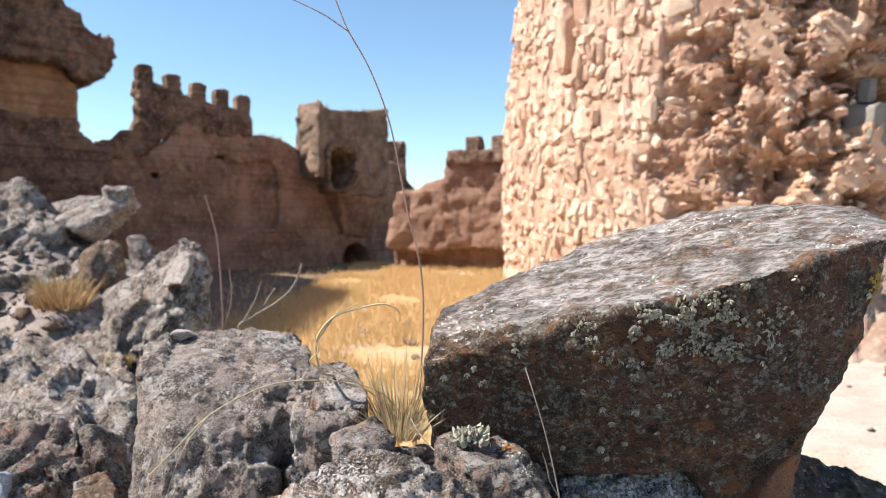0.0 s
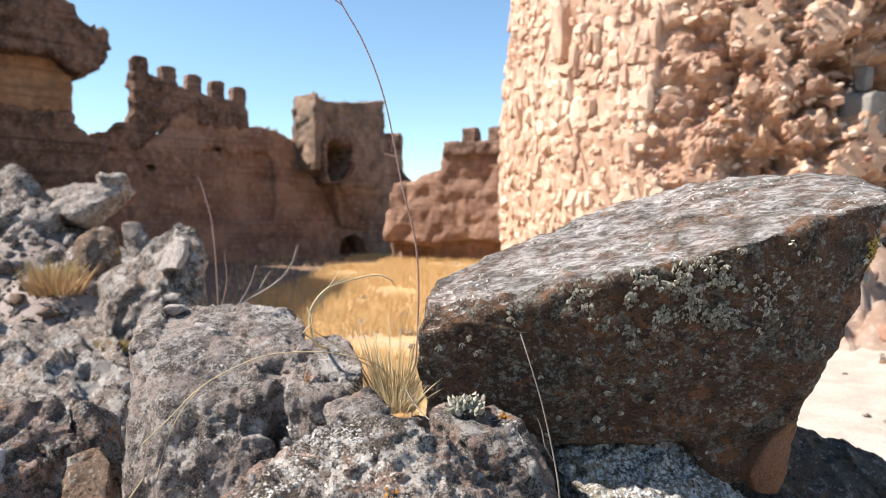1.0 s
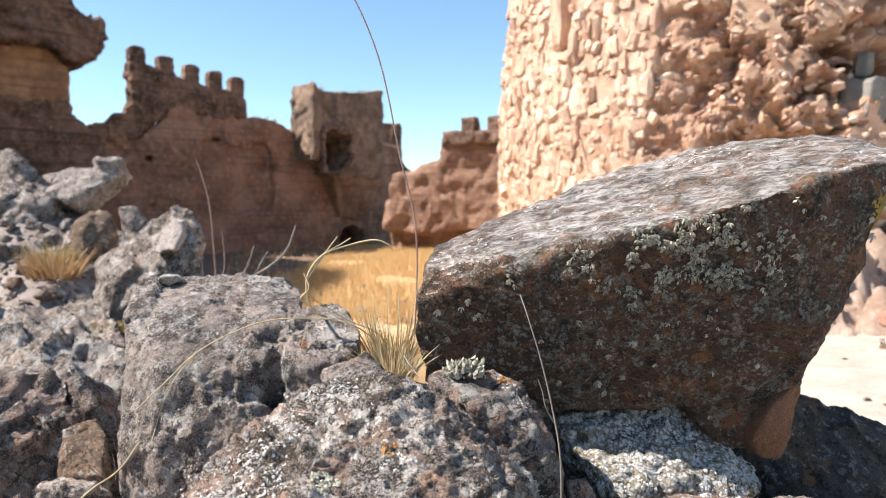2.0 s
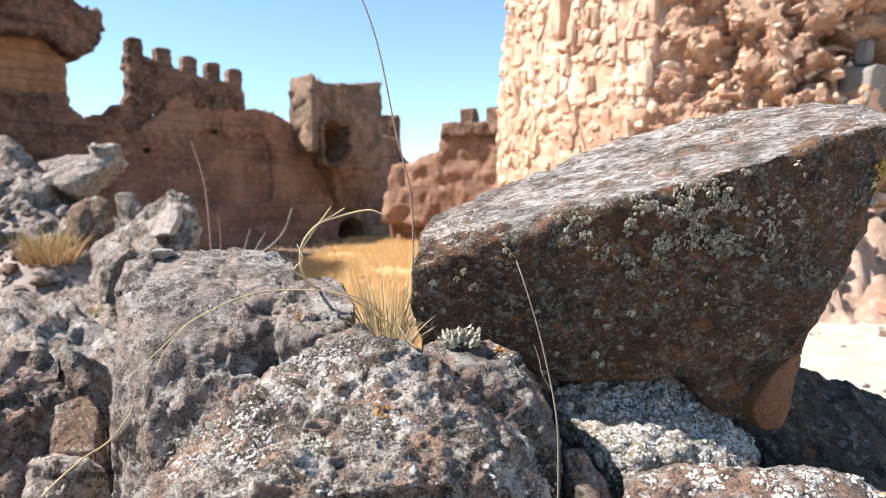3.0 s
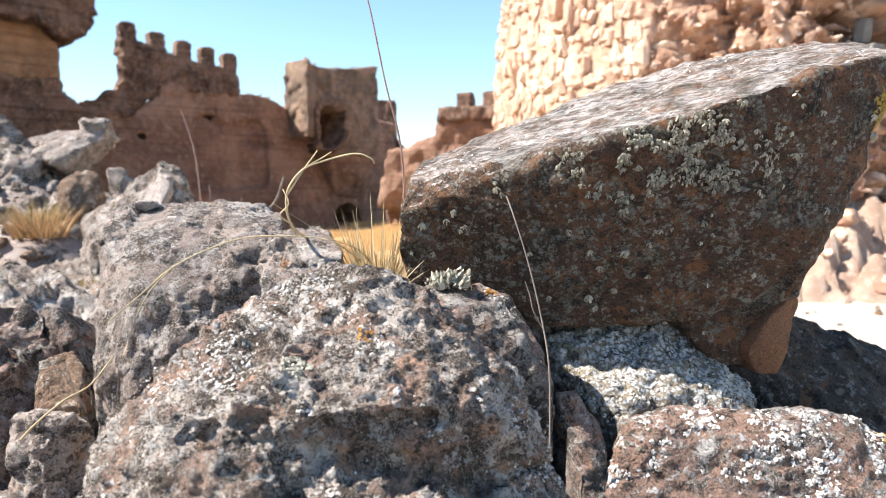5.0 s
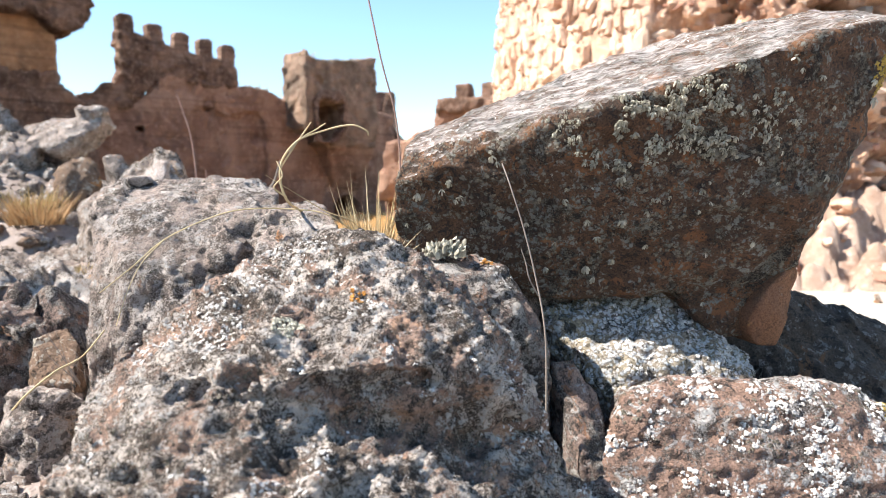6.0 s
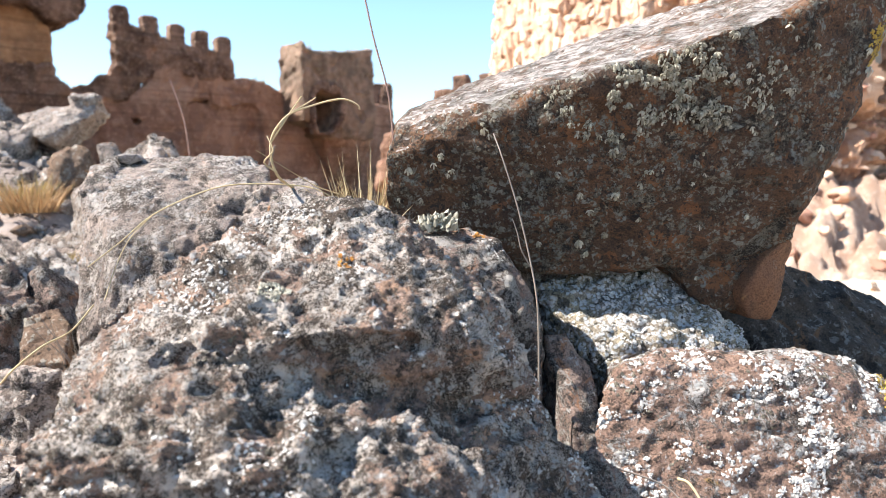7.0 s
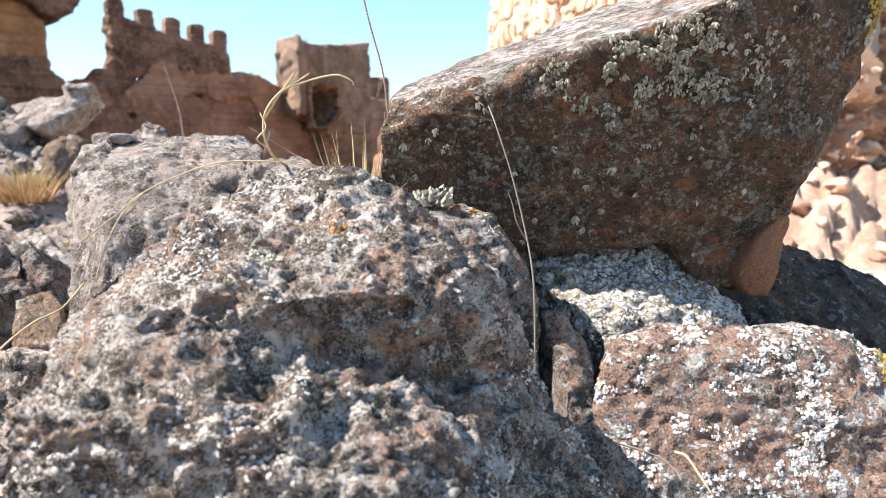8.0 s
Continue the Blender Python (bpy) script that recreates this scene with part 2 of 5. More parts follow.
M_TWIG = straw_material("bleached twig", (0.29, 0.24, 0.20), (0.22, 0.18, 0.15), 0.0)
M_GREENGRASS = straw_material("green yellow grass", (0.36, 0.29, 0.12), (0.54, 0.39, 0.20))
M_RUSTGRASS = straw_material("orange dry grass", (0.56, 0.37, 0.19), (0.36, 0.22, 0.11))
M_LICHEN = straw_material("grey green lichen", (0.56, 0.525, 0.42), (0.23, 0.205, 0.15), 0.1)
M_WHITELICHEN = straw_material("white lichen", (0.72, 0.67, 0.625), (0.42, 0.39, 0.355), 0.0)


def ground_material():
    m, nt, b = material("dry yard soil", 0.95)
    pos = coords(nt)
    sx = nt.nodes.new("ShaderNodeSeparateXYZ")
    nt.links.new(pos, sx.inputs[0])
    big = noise_tex(nt, pos, 0.45, 5, 0.6, 0.3)
    mid = noise_tex(nt, pos, 3.5, 5, 0.65)
    fine = noise_tex(nt, pos, 45, 4, 0.7)
    soil = mix(nt, step(nt, mid, 0.35, 0.7), (0.54, 0.46, 0.39), (0.44, 0.36, 0.295))
    grass = mix(nt, step(nt, mid, 0.3, 0.7), (0.60, 0.41, 0.21), (0.50, 0.32, 0.15))
    where = step(nt, math_node(nt, "ADD", sx.outputs[0], math_node(nt, "MULTIPLY", big, 2.4)), 2.4, 3.4)
    bare = step(nt, noise_tex(nt, pos, 0.9, 5, 0.65, 0.5), 0.55, 0.68, 0.5)
    grass = mix(nt, bare, grass, soil)
    col = mix(nt, where, grass, soil)
    # brown earth whose dark tone also paints the side wall's shadow on the yard
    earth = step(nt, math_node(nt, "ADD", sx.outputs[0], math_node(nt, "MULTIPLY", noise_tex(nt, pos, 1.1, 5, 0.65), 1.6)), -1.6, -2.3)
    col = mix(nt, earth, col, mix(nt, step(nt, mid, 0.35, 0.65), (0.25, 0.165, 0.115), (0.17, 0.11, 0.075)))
    rubble = mix(nt, step(nt, mid, 0.4, 0.65), (0.33, 0.27, 0.24), (0.20, 0.16, 0.14))
    near = step(nt, math_node(nt, "ADD", sx.outputs[2], math_node(nt, "MULTIPLY", mid, 0.3)), 0.75, 0.95)
    col = mix(nt, near, col, rubble)
    col = mix(nt, step(nt, fine, 0.45, 0.75, 0.45), col, (0.20, 0.13, 0.08))
    nt.links.new(col, b.inputs["Base Color"])
    bump(nt, b, math_node(nt, "ADD", mid, fine), 0.7, 0.02)
    return m


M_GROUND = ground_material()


# ---- mesh helpers ----
def finish(name, mesh, mat, parent=None, smooth=False, label="", kind=""):
    mesh.materials.clear()
    mesh.materials.append(mat)
    if smooth:
        mesh.polygons.foreach_set("use_smooth", [True] * len(mesh.polygons))
    ob = new(name, mesh)
    if parent is not None:
        ob.parent = parent
    return tagged(ob, label=label, kind=kind)


def part(name, bm, mat, parent=None, label="", kind="", smooth=False):
    mesh = bpy.data.meshes.new(name)
    bm.to_mesh(mesh)
    bm.free()
    return finish(name, mesh, mat, parent, smooth, label, kind)


def thing(name, label, category, group="", kind="", at=(0, 0, 0)):
    e = new(name)
    e.location = at
    e.empty_display_size = 0.1
    return tagged(e, label=label, category=category, group=group, kind=kind)


def hull_mesh(corner_sets):
    """One mesh out of convex lumps, each given by its corners."""
    out = bmesh.new()
    for cs in corner_sets:
        bm = bmesh.new()
        for c in cs:
            bm.verts.new(c)
        res = bmesh.ops.convex_hull(bm, input=bm.verts)
        junk = [g for g in set(res["geom_interior"] + res["geom_unused"]) if isinstance(g, bmesh.types.BMVert)]
        bmesh.ops.delete(bm, geom=junk, context="VERTS")
        m = bpy.data.meshes.new("lump")
        bm.to_mesh(m)
        bm.free()
        out.from_mesh(m)
        bpy.data.meshes.remove(m)
    mesh = bpy.data.meshes.new("hull")
    out.to_mesh(mesh)
    out.free()
    return mesh


def remeshed(mesh, voxel, cutters=(), ease=0):
    ob = new("shape", mesh)
    cut_obs = []
    if cutters:
        pre = ob.modifiers.new("fused", "REMESH")
        pre.mode, pre.voxel_size, pre.adaptivity = "VOXEL", voxel, 0.0
    for c in cutters:
        co = new("cutter", c)
        cut_obs.append(co)
        mod = ob.modifiers.new("cut", "BOOLEAN")
        mod.operation, mod.object, mod.solver = "DIFFERENCE", co, "EXACT"
    mod = ob.modifiers.new("voxels", "REMESH")
    mod.mode, mod.voxel_size, mod.adaptivity = "VOXEL", voxel, 0.0
    if ease:
        worn = ob.modifiers.new("worn", "SMOOTH")
        worn.factor, worn.iterations = 0.5, ease
    deps = bpy.context.evaluated_depsgraph_get()
    deps.update()
    out = bpy.data.meshes.new_from_object(ob.evaluated_get(deps))
    for o in (ob, *cut_obs):
        data = o.data
        bpy.data.objects.remove(o)
        bpy.data.meshes.remove(data)
    return out


def get_co(mesh):
    a = np.empty(len(mesh.vertices) * 3)
    mesh.vertices.foreach_get("co", a)
    return a.reshape(-1, 3)


def get_no(mesh):
    a = np.empty(len(mesh.vertices) * 3)
    mesh.vertices.foreach_get("normal", a)
    return a.reshape(-1, 3)


def roughen(mesh, layers, seed=0.0, stretch=(1, 1, 1)):
    """Push the surface in and out along its normals. layers: (kind, wavelength, amplitude)."""
    co, no = get_co(mesh), get_no(mesh)
    off = Vector((seed * 3.1, seed * 1.3, -seed * 2.7))
    d = np.zeros(len(co))
    for kind, wave, amp in layers:
        k = [s / wave for s in stretch]
        for i, c in enumerate(co):
            p = Vector((c[0] * k[0], c[1] * k[1], c[2] * k[2])) + off
            if kind == "soft":
                d[i] += amp * noise.fractal(p, 0.9, 2.1, 3)
            elif kind == "ridge":
                d[i] += amp * (0.35 - abs(noise.noise(p)) - 0.5 * abs(noise.noise(p * 2.3)) - 0.25 * abs(noise.noise(p * 5.1)))
            elif kind == "knobs":
                d[i] += amp * (0.45 - noise.voronoi(p)[0][0])
            elif kind == "cracks":
                q = noise.voronoi(p + noise.noise_vector(p * 0.7) * 0.4)[0]
                d[i] -= amp * max(0.0, 1 - (q[1] - q[0]) * 5)
            elif kind == "chips":
                q = noise.voronoi(p)[1][0]
                d[i] += amp * noise.cell(q * 7.3)
            elif kind == "facets":
                q = noise.voronoi(p)[1][0]
                d[i] += amp * noise.noise_vector(q * 3.3).dot(p - q)
            elif kind == "pits":
                d[i] -= amp * max(0.0, noise.noise(p) - 0.15) * 2
    co = co + no * d[:, None]
    mesh.vertices.foreach_set("co", co.ravel())
    mesh.update()
    return mesh


def prism(outline, origin, along, front, back):
    """A flat outline (s, z) in an upright plane, made solid from front to back metres behind the plane."""
    bm = bmesh.new()
    ax, ay = along
    nx, ny = ay, -ax
    rings = []
    for depth in (front, back):
        rings.append([bm.verts.new((origin[0] + ax * s - nx * depth, origin[1] + ay * s - ny * depth, z)) for s, z in outline])
    bm.faces.new(rings[0])
    bm.faces.new(rings[1][::-1])
    n = len(outline)
    for i in range(n):
        bm.faces.new((rings[0][i], rings[1][i], rings[1][(i + 1) % n], rings[0][(i + 1) % n]))
    bmesh.ops.recalc_face_normals(bm, faces=bm.faces)
    mesh = bpy.data.meshes.new("prism")
    bm.to_mesh(mesh)
    bm.free()
    return mesh


def joined(meshes):
    bm = bmesh.new()
    for m in meshes:
        bm.from_mesh(m)
        bpy.data.meshes.remove(m)
    mesh = bpy.data.meshes.new("joined")
    bm.to_mesh(mesh)
    bm.free()
    return mesh


def tube(bm, pts, r0, r1, sides=5):
    """A tapering stalk along a smooth line through pts."""
    pts = [Vector(p) for p in pts]
    line = []
    for i in range(len(pts) - 1):
        a, b = pts[i], pts[i + 1]
        p0 = pts[i - 1] if i else a * 2 - b
        p3 = pts[i + 2] if i + 2 < len(pts) else b * 2 - a
        for k in range(5):
            t = k / 5
            line.append(0.5 * (2 * a + (b - p0) * t + (2 * p0 - 5 * a + 4 * b - p3) * t * t + (3 * a - p0 - 3 * b + p3) * t ** 3))
    line.append(pts[-1])
    prev = None
    for i, p in enumerate(line):
        d = (line[min(i + 1, len(line) - 1)] - line[max(i - 1, 0)]).normalized()
        side = d.cross(Vector((0.31, 0.9, 0.2))).normalized()
        up = side.cross(d)
        r = r0 + (r1 - r0) * i / (len(line) - 1)
        ring = [bm.verts.new(p + (side * math.cos(a) + up * math.sin(a)) * r) for a in [2 * math.pi * j / sides for j in range(sides)]]
        if prev:
            for j in range(sides):
                bm.faces.new((prev[j], prev[(j + 1) % sides], ring[(j + 1) % sides], ring[j]))
        prev = ring
    return bm


def blade(bm, base, tip, width, sag, rng, n=5):
    base, tip = Vector(base), Vector(tip)
    d = tip - base
    side = d.cross(Vector((rng.uniform(-1, 1), rng.uniform(-1, 1), 0.2)))
    side = side.normalized() if side.length > 1e-6 else Vector((1, 0, 0))
    prev = None
    for i in range(n + 1):
        t = i / n
        p = base + d * t + Vector((0, 0, -sag * t * t)) + side * (0.15 * sag * math.sin(3 * t))
        w = width * (1 - t) ** 0.6 * 0.5 + 1e-5
        pair = (bm.verts.new(p - side * w), bm.verts.new(p + side * w))
        if prev:
            bm.faces.new((prev[0], prev[1], pair[1], pair[0]))
        prev = pair


# ---- ground ----
YARD = 0.38


def smooth(lo, hi, x):
    t = min(1.0, max(0.0, (x - lo) / (hi - lo)))
    return t * t * (3 - 2 * t)


def ground_height(x, y):
    base = YARD + 0.05 * noise.noise(Vector((x * 0.5, y * 0.5, 0))) + 0.02 * noise.noise(Vector((x * 2, y * 2, 5)))
    base += 0.04 * smooth(16, 24, y) * smooth(4, -2, x)
    heap = 0.72 * smooth(2.6, 1.25, y) * smooth(3.5, 0.9, x)
    slope = smooth(-0.55, -1.15, x - 0.10 * (y - 2.4)) * smooth(6.5, 4.2, y) * smooth(0.3, 1.5, y)
    bank = min(0.62 + 0.72 * max(0.0, y - 2.25), 0.74 + 0.60 * smooth(-0.9, -2.0, x)) * smooth(4.6, 3.4, y)
    z = max(base + heap, base + slope * bank) if slope > 0 else base + heap
    z -= 0.12 * smooth(0.45, 0.1, y) * smooth(-3, -1.0, y) * smooth(1.6, 0.6, abs(x))
    lumps = smooth(0.5, 0.9, z)
    return z + lumps * (0.05 * noise.fractal(Vector((x * 4, y * 4, 1)), 0.9, 2.1, 4) - 0.02)


def build_ground():
    def ticks(lo, hi, fine, far):
        v, x, h = [], lo, fine
        while x < hi:
            v.append(x)
            x += fine
        step_out, right = fine, []
        x = hi
        while x < far:
            right.append(x)
            step_out *= 1.16
            x += step_out
        step_out, left = fine, []
        x = lo - fine
        while x > -far:
            left.append(x)
            step_out *= 1.16
            x -= step_out
        return [-far] + left[::-1] + v + right + [far]
    xs, ys = ticks(-3.2, 1.6, 0.035, 2500), ticks(-0.6, 5.0, 0.035, 2500)
    verts = [(x, y, ground_height(x, y)) for y in ys for x in xs]
    w = len(xs)
    faces = [(j * w + i, j * w + i + 1, (j + 1) * w + i + 1, (j + 1) * w + i) for j in range(len(ys) - 1) for i in range(w - 1)]
    mesh = bpy.data.meshes.new("ground")
    mesh.from_pydata(verts, [], faces)
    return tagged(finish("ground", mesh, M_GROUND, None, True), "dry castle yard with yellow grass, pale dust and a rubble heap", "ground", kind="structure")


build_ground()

# ---- castle walls ----
ALONG, WALL_AT = (0.6925, 0.7214), (-8.0, 18.0)
WALL_LAYERS = [("soft", 1.6, 0.06), ("facets", 0.5, 0.04), ("soft", 0.3, 0.035), ("pits", 0.45, 0.09), ("pits", 0.16, 0.05), ("chips", 0.25, 0.02)]


def wall_mesh(outline, origin, along, front, back, voxel=0.07, cutters=(), seed=1.0, layers=WALL_LAYERS):
    return roughen(remeshed(prism(outline, origin, along, front, back), voxel, cutters), layers, seed)


castle_wall = thing("castle_wall", "ruined brown rammed earth castle wall with battlements", "castle wall", kind="structure", at=(-5, 20, 0.4))
castle_wall.matrix_world = Matrix()
finish("wall_body", wall_mesh(
    [(-9, 0), (-9, 3.2), (-3.4, 3.1), (-1.8, 3.2), (-1.15, 3.5), (-0.5, 3.7), (0.4, 3.9), (3.5, 4.05), (4.5, 4.05), (5.2, 3.8), (5.75, 4.0), (5.85, 4.6), (7.8, 4.6), (8.2, 3.9), (9.6, 3.9), (9.6, 0)],
    WALL_AT, ALONG, 0, 1.3,
    cutters=[prism([(6.8, 0.0), (6.85, 0.75), (7.1, 1.02), (7.5, 1.08), (7.85, 0.85), (8.0, 0.5), (8.05, 0.0)], WALL_AT, ALONG, -1.2, 1.0),
             prism([(2.05, 1.7), (2.0, 3.5), (2.4, 3.75), (3.1, 3.45), (4.1, 3.62), (4.35, 3.3), (4.4, 1.75), (3.3, 1.55)], WALL_AT, ALONG, -0.5, 0.16),
             prism([(5.85, 2.85), (5.8, 3.85), (6.1, 3.88), (6.47, 3.88), (6.4, 3.3), (6.1, 2.85)], WALL_AT, ALONG, -0.3, 1.0),
             prism([(0.5, 2.9), (0.5, 3.1), (0.75, 3.1), (0.75, 2.9)], WALL_AT, ALONG, -0.5, 0.4),
             *[prism([(a, b), (a, b + 0.16), (a + 0.16, b + 0.16), (a + 0.16, b)], WALL_AT, ALONG, -0.5, 0.4) for a, b in
               ((1.3, 2.6), (2.2, 2.3), (3.4, 2.2), (4.6, 2.4), (5.6, 1.7), (1.0, 1.6), (4.9, 3.3), (6.4, 1.9), (-0.6, 2.4), (-0.9, 3.2), (0.2, 3.6), (1.6, 3.3))],
             prism([(2.4, 3.6), (2.45, 3.9), (2.75, 3.85), (2.7, 3.55)], WALL_AT, ALONG, -0.5, 0.35)]), M_EARTHWALL, castle_wall, True)


def merlon(s, z0, z1, wide, seed):
    mesh = wall_mesh([(s + 0.13, z0 - 0.4), (s + 0.12, z1 - 0.04), (s + 0.2, z1 + 0.03), (s + wide * 0.8, z1 + 0.04), (s + wide, z1 - 0.03), (s + wide, z0 - 0.4)], WALL_AT, ALONG, 0.03, 0.30, 0.035, seed=seed,
                     layers=[("soft", 0.4, 0.02), ("soft", 0.12, 0.012), ("chips", 0.12, 0.015)])
    return finish("merlon", mesh, M_RUBBLEWALL, castle_wall, True)


for i, (s, z0, z1) in enumerate(((0.07, 5.35, 5.83), (0.83, 5.2, 5.70), (1.55, 5.08, 5.58), (2.26, 4.97, 5.50), (2.92, 4.82, 5.41))):
    merlon(s, z0, z1, 0.54, i + 3.0)

# bare rubble band under the battlement
finish("rubble_band", wall_mesh([(-1.0, 3.4), (-0.85, 3.78), (-0.45, 3.85), (-0.28, 4.05), (-0.03, 4.1), (0.2, 4.38), (0.15, 4.66), (0.2, 5.44), (0.6, 5.40), (1.37, 5.26), (2.1, 5.12), (2.83, 5.0), (3.44, 4.84),
                                 (3.56, 4.3), (2.6, 4.2), (1.4, 4.42), (0.9, 4.0), (0.3, 3.5)], WALL_AT, ALONG, -0.04, 0.36, 0.045, seed=9.0,
                                layers=[("soft", 0.9, 0.03), ("chips", 0.2, 0.05), ("soft", 0.2, 0.03), ("pits", 0.12, 0.05)]), M_RUBBLEWALL, castle_wall, True)
finish("upper_wall", wall_mesh([(0.8, 3.7), (1.3, 4.5), (2.6, 4.35), (3.5, 4.36), (4.0, 4.38), (4.33, 4.31), (4.75, 4.18), (5.14, 3.98), (5.4, 3.6)], WALL_AT, ALONG, 0.02, 0.4, 0.05, seed=10.0), M_EARTHWALL, castle_wall, True)

# turret standing out from the wall
turret = thing("turret", "square castle turret with a dark broken window opening", "turret", kind="structure")
front_at = (WALL_AT[0] + ALONG[1] * 1.05, WALL_AT[1] - ALONG[0] * 1.05)


def plane_point(s, z, depth):
    return (front_at[0] + ALONG[0] * s - ALONG[1] * depth, front_at[1] + ALONG[1] * s + ALONG[0] * depth, z)


turret_shape = joined([
    prism([(5.12, 3.1), (5.1, 5.0), (5.16, 5.5), (5.3, 5.36), (5.5, 5.17), (6.0, 5.2), (7.0, 5.33), (7.9, 5.48), (7.9, 3.1)], front_at, ALONG, 0, 1.2),
    hull_mesh([[plane_point(5.12, 3.3, 0), plane_point(7.9, 3.3, 0), plane_point(5.12, 3.3, 1.2), plane_point(7.9, 3.3, 1.2), plane_point(5.85, 2.62, 0.15), plane_point(6.25, 2.6, 0.12),
                plane_point(7.9, 2.6, 0.1), plane_point(6.1, 2.6, 1.1), plane_point(7.9, 2.6, 1.1)]])])
finish("corbel", roughen(remeshed(hull_mesh([[plane_point(5.95, 2.75, 0.2), plane_point(6.3, 2.75, 0.13), plane_point(7.88, 2.75, 0.12), plane_point(6.0, 2.75, 1.2), plane_point(7.88, 2.75, 1.2),
                                              plane_point(6.8, 1.35, 1.0), plane_point(7.88, 1.25, 0.95), plane_point(6.8, 1.3, 1.3), plane_point(7.88, 1.2, 1.3)]]), 0.06),
                         [("soft", 0.9, 0.04), ("soft", 0.22, 0.03), ("pits", 0.3, 0.06)], 17.0), M_EARTHWALL, turret, True)
finish("turret_body", roughen(remeshed(turret_shape, 0.06, [
    prism([(5.6, 2.75), (5.46, 3.1), (5.46, 3.9), (5.75, 4.08), (6.1, 3.92), (6.47, 3.98), (6.4, 3.3), (6.1, 2.85)], front_at, ALONG, -0.6, 1.7)]),
    [("soft", 0.9, 0.03), ("soft", 0.22, 0.03), ("chips", 0.15, 0.025), ("pits", 0.3, 0.08)], 4.0), M_PLASTER, turret, True)
finish("window_rim", roughen(remeshed(prism([(5.4, 2.72), (5.25, 3.95), (5.6, 4.3), (6.3, 4.3), (6.65, 4.0), (6.6, 3.2), (6.1, 2.68)], front_at, ALONG, -0.1, 0.2), 0.05, [
    prism([(5.6, 2.75), (5.46, 3.1), (5.46, 3.9), (5.75, 4.08), (6.1, 3.92), (6.47, 3.98), (6.4, 3.3), (6.1, 2.85)], front_at, ALONG, -0.6, 1.0)]),
    [("soft", 0.4, 0.05), ("soft", 0.15, 0.03)], 14.0), M_RUBBLEWALL, turret, True)
block = finish("wall_stub", wall_mesh([(-2.6, 0.3), (-2.6, 4.7), (-1.97, 4.82), (-1.4, 4.78), (-1.38, 3.4), (-1.1, 3.1), (-1.0, 0.3)], (0, 26), (1, 0), 0, 1.0, 0.08, seed=5.0), M_RUBBLEWALL, None, True)
tagged(block, "broken brown wall stub behind the turret", "castle wall", kind="structure")

# unseen walls beside and behind the camera, added to cast the yard's left shadow
shade_wall = finish("side_wall", wall_mesh([(-16, 0.0), (-16, 6.6), (-3.6, 6.6), (-2.6, 8.3), (3.5, 8.4), (3.6, 0.0)], (-8.7, 9.5), (0.0, 1.0), 0, 1.2, 0.16, seed=31.0), M_EARTHWALL, None, True)
tagged(shade_wall, "unseen brown earth wall beside the yard, added to cast its shadow", "castle wall", kind="structure")

# closes the light gap past the first wall; unseen, added to block sun
corner_wall = finish("corner_wall", wall_mesh([(0.0, 0.0), (0.0, 8.4), (3.3, 8.5), (3.3, 0.0)], (-8.9, 13.0), (-0.545, 0.838), 0, 1.2, 0.16, seed=32.0), M_EARTHWALL, None, True)
tagged(corner_wall, "unseen brown earth wall corner, added to block sun from the yard", "castle wall", kind="structure")

# wall across the far end
far_wall = thing("far_wall", "orange brown earth wall with two battlements closing the yard", "castle wall", kind="structure")
FAR_AT, FAR_ALONG = (0.0, 20.0), (0.951, -0.309)
finish("wall_body", wall_mesh([(-1.74, 0.00), (-1.72, 1.75), (-1.56, 2.0), (-1.42, 2.78), (-1.02, 2.70), (-0.76, 2.71), (-0.67, 2.87), (-0.33, 2.97), (-0.02, 2.99), (0.08, 3.28), (0.17, 3.70), (1.75, 3.68), (7.50, 3.62), (7.50, 0.00)],
                              FAR_AT, FAR_ALONG, 0, 1.4, 0.08, [prism([(-2.08, 0.00), (-2.00, 1.07), (-0.42, 0.91), (1.00, 1.03), (6.67, 0.95), (6.67, 0.00)], FAR_AT, FAR_ALONG, -0.5, 0.5)], 6.0,
                              [("soft", 1.3, 0.06), ("soft", 0.3, 0.04), ("pits", 0.4, 0.10), ("chips", 0.2, 0.03)]), M_EARTHWALL, far_wall, True)
finish("coping", wall_mesh([(0.12, 3.41), (0.17, 3.78), (1.75, 3.78), (7.42, 3.70), (7.42, 3.37)], FAR_AT, FAR_ALONG, -0.12, 1.0, 0.07, seed=8.0, layers=[("soft", 0.4, 0.05), ("chips", 0.2, 0.05)]), M_RUBBLEWALL, far_wall, True)
for i, s in enumerate((0.65, 1.40, 2.15, 2.9)):
    finish("merlon", wall_mesh([(s, 3.6), (s, 4.18), (s + 0.42, 4.2), (s + 0.42, 3.6)], FAR_AT, FAR_ALONG, 0.0, 0.6, 0.05, seed=20.0 + i, layers=[("soft", 0.3, 0.03)]), M_RUBBLEWALL, far_wall, True)

# overhanging stump of a tower at the near end of the wall
stump = thing("ruined_tower_stump", "overhanging ruined brown masonry tower stump", "ruined tower", kind="structure")
stump_at = (WALL_AT[0] + ALONG[1] * 1.2, WALL_AT[1] - ALONG[0] * 1.2)
finish("shaft", wall_mesh([(-7.0, 0.0), (-7.0, 4.1), (-1.60, 4.1), (-1.62, 3.85), (-1.35, 3.6), (-0.9, 3.35), (-0.9, 0.0)], stump_at, ALONG, 0.1, 2.0, 0.07, seed=11.0,
                          layers=[("soft", 0.8, 0.05), ("chips", 0.22, 0.05), ("soft", 0.2, 0.04), ("pits", 0.14, 0.06)]), M_RUBBLEWALL, stump, True)
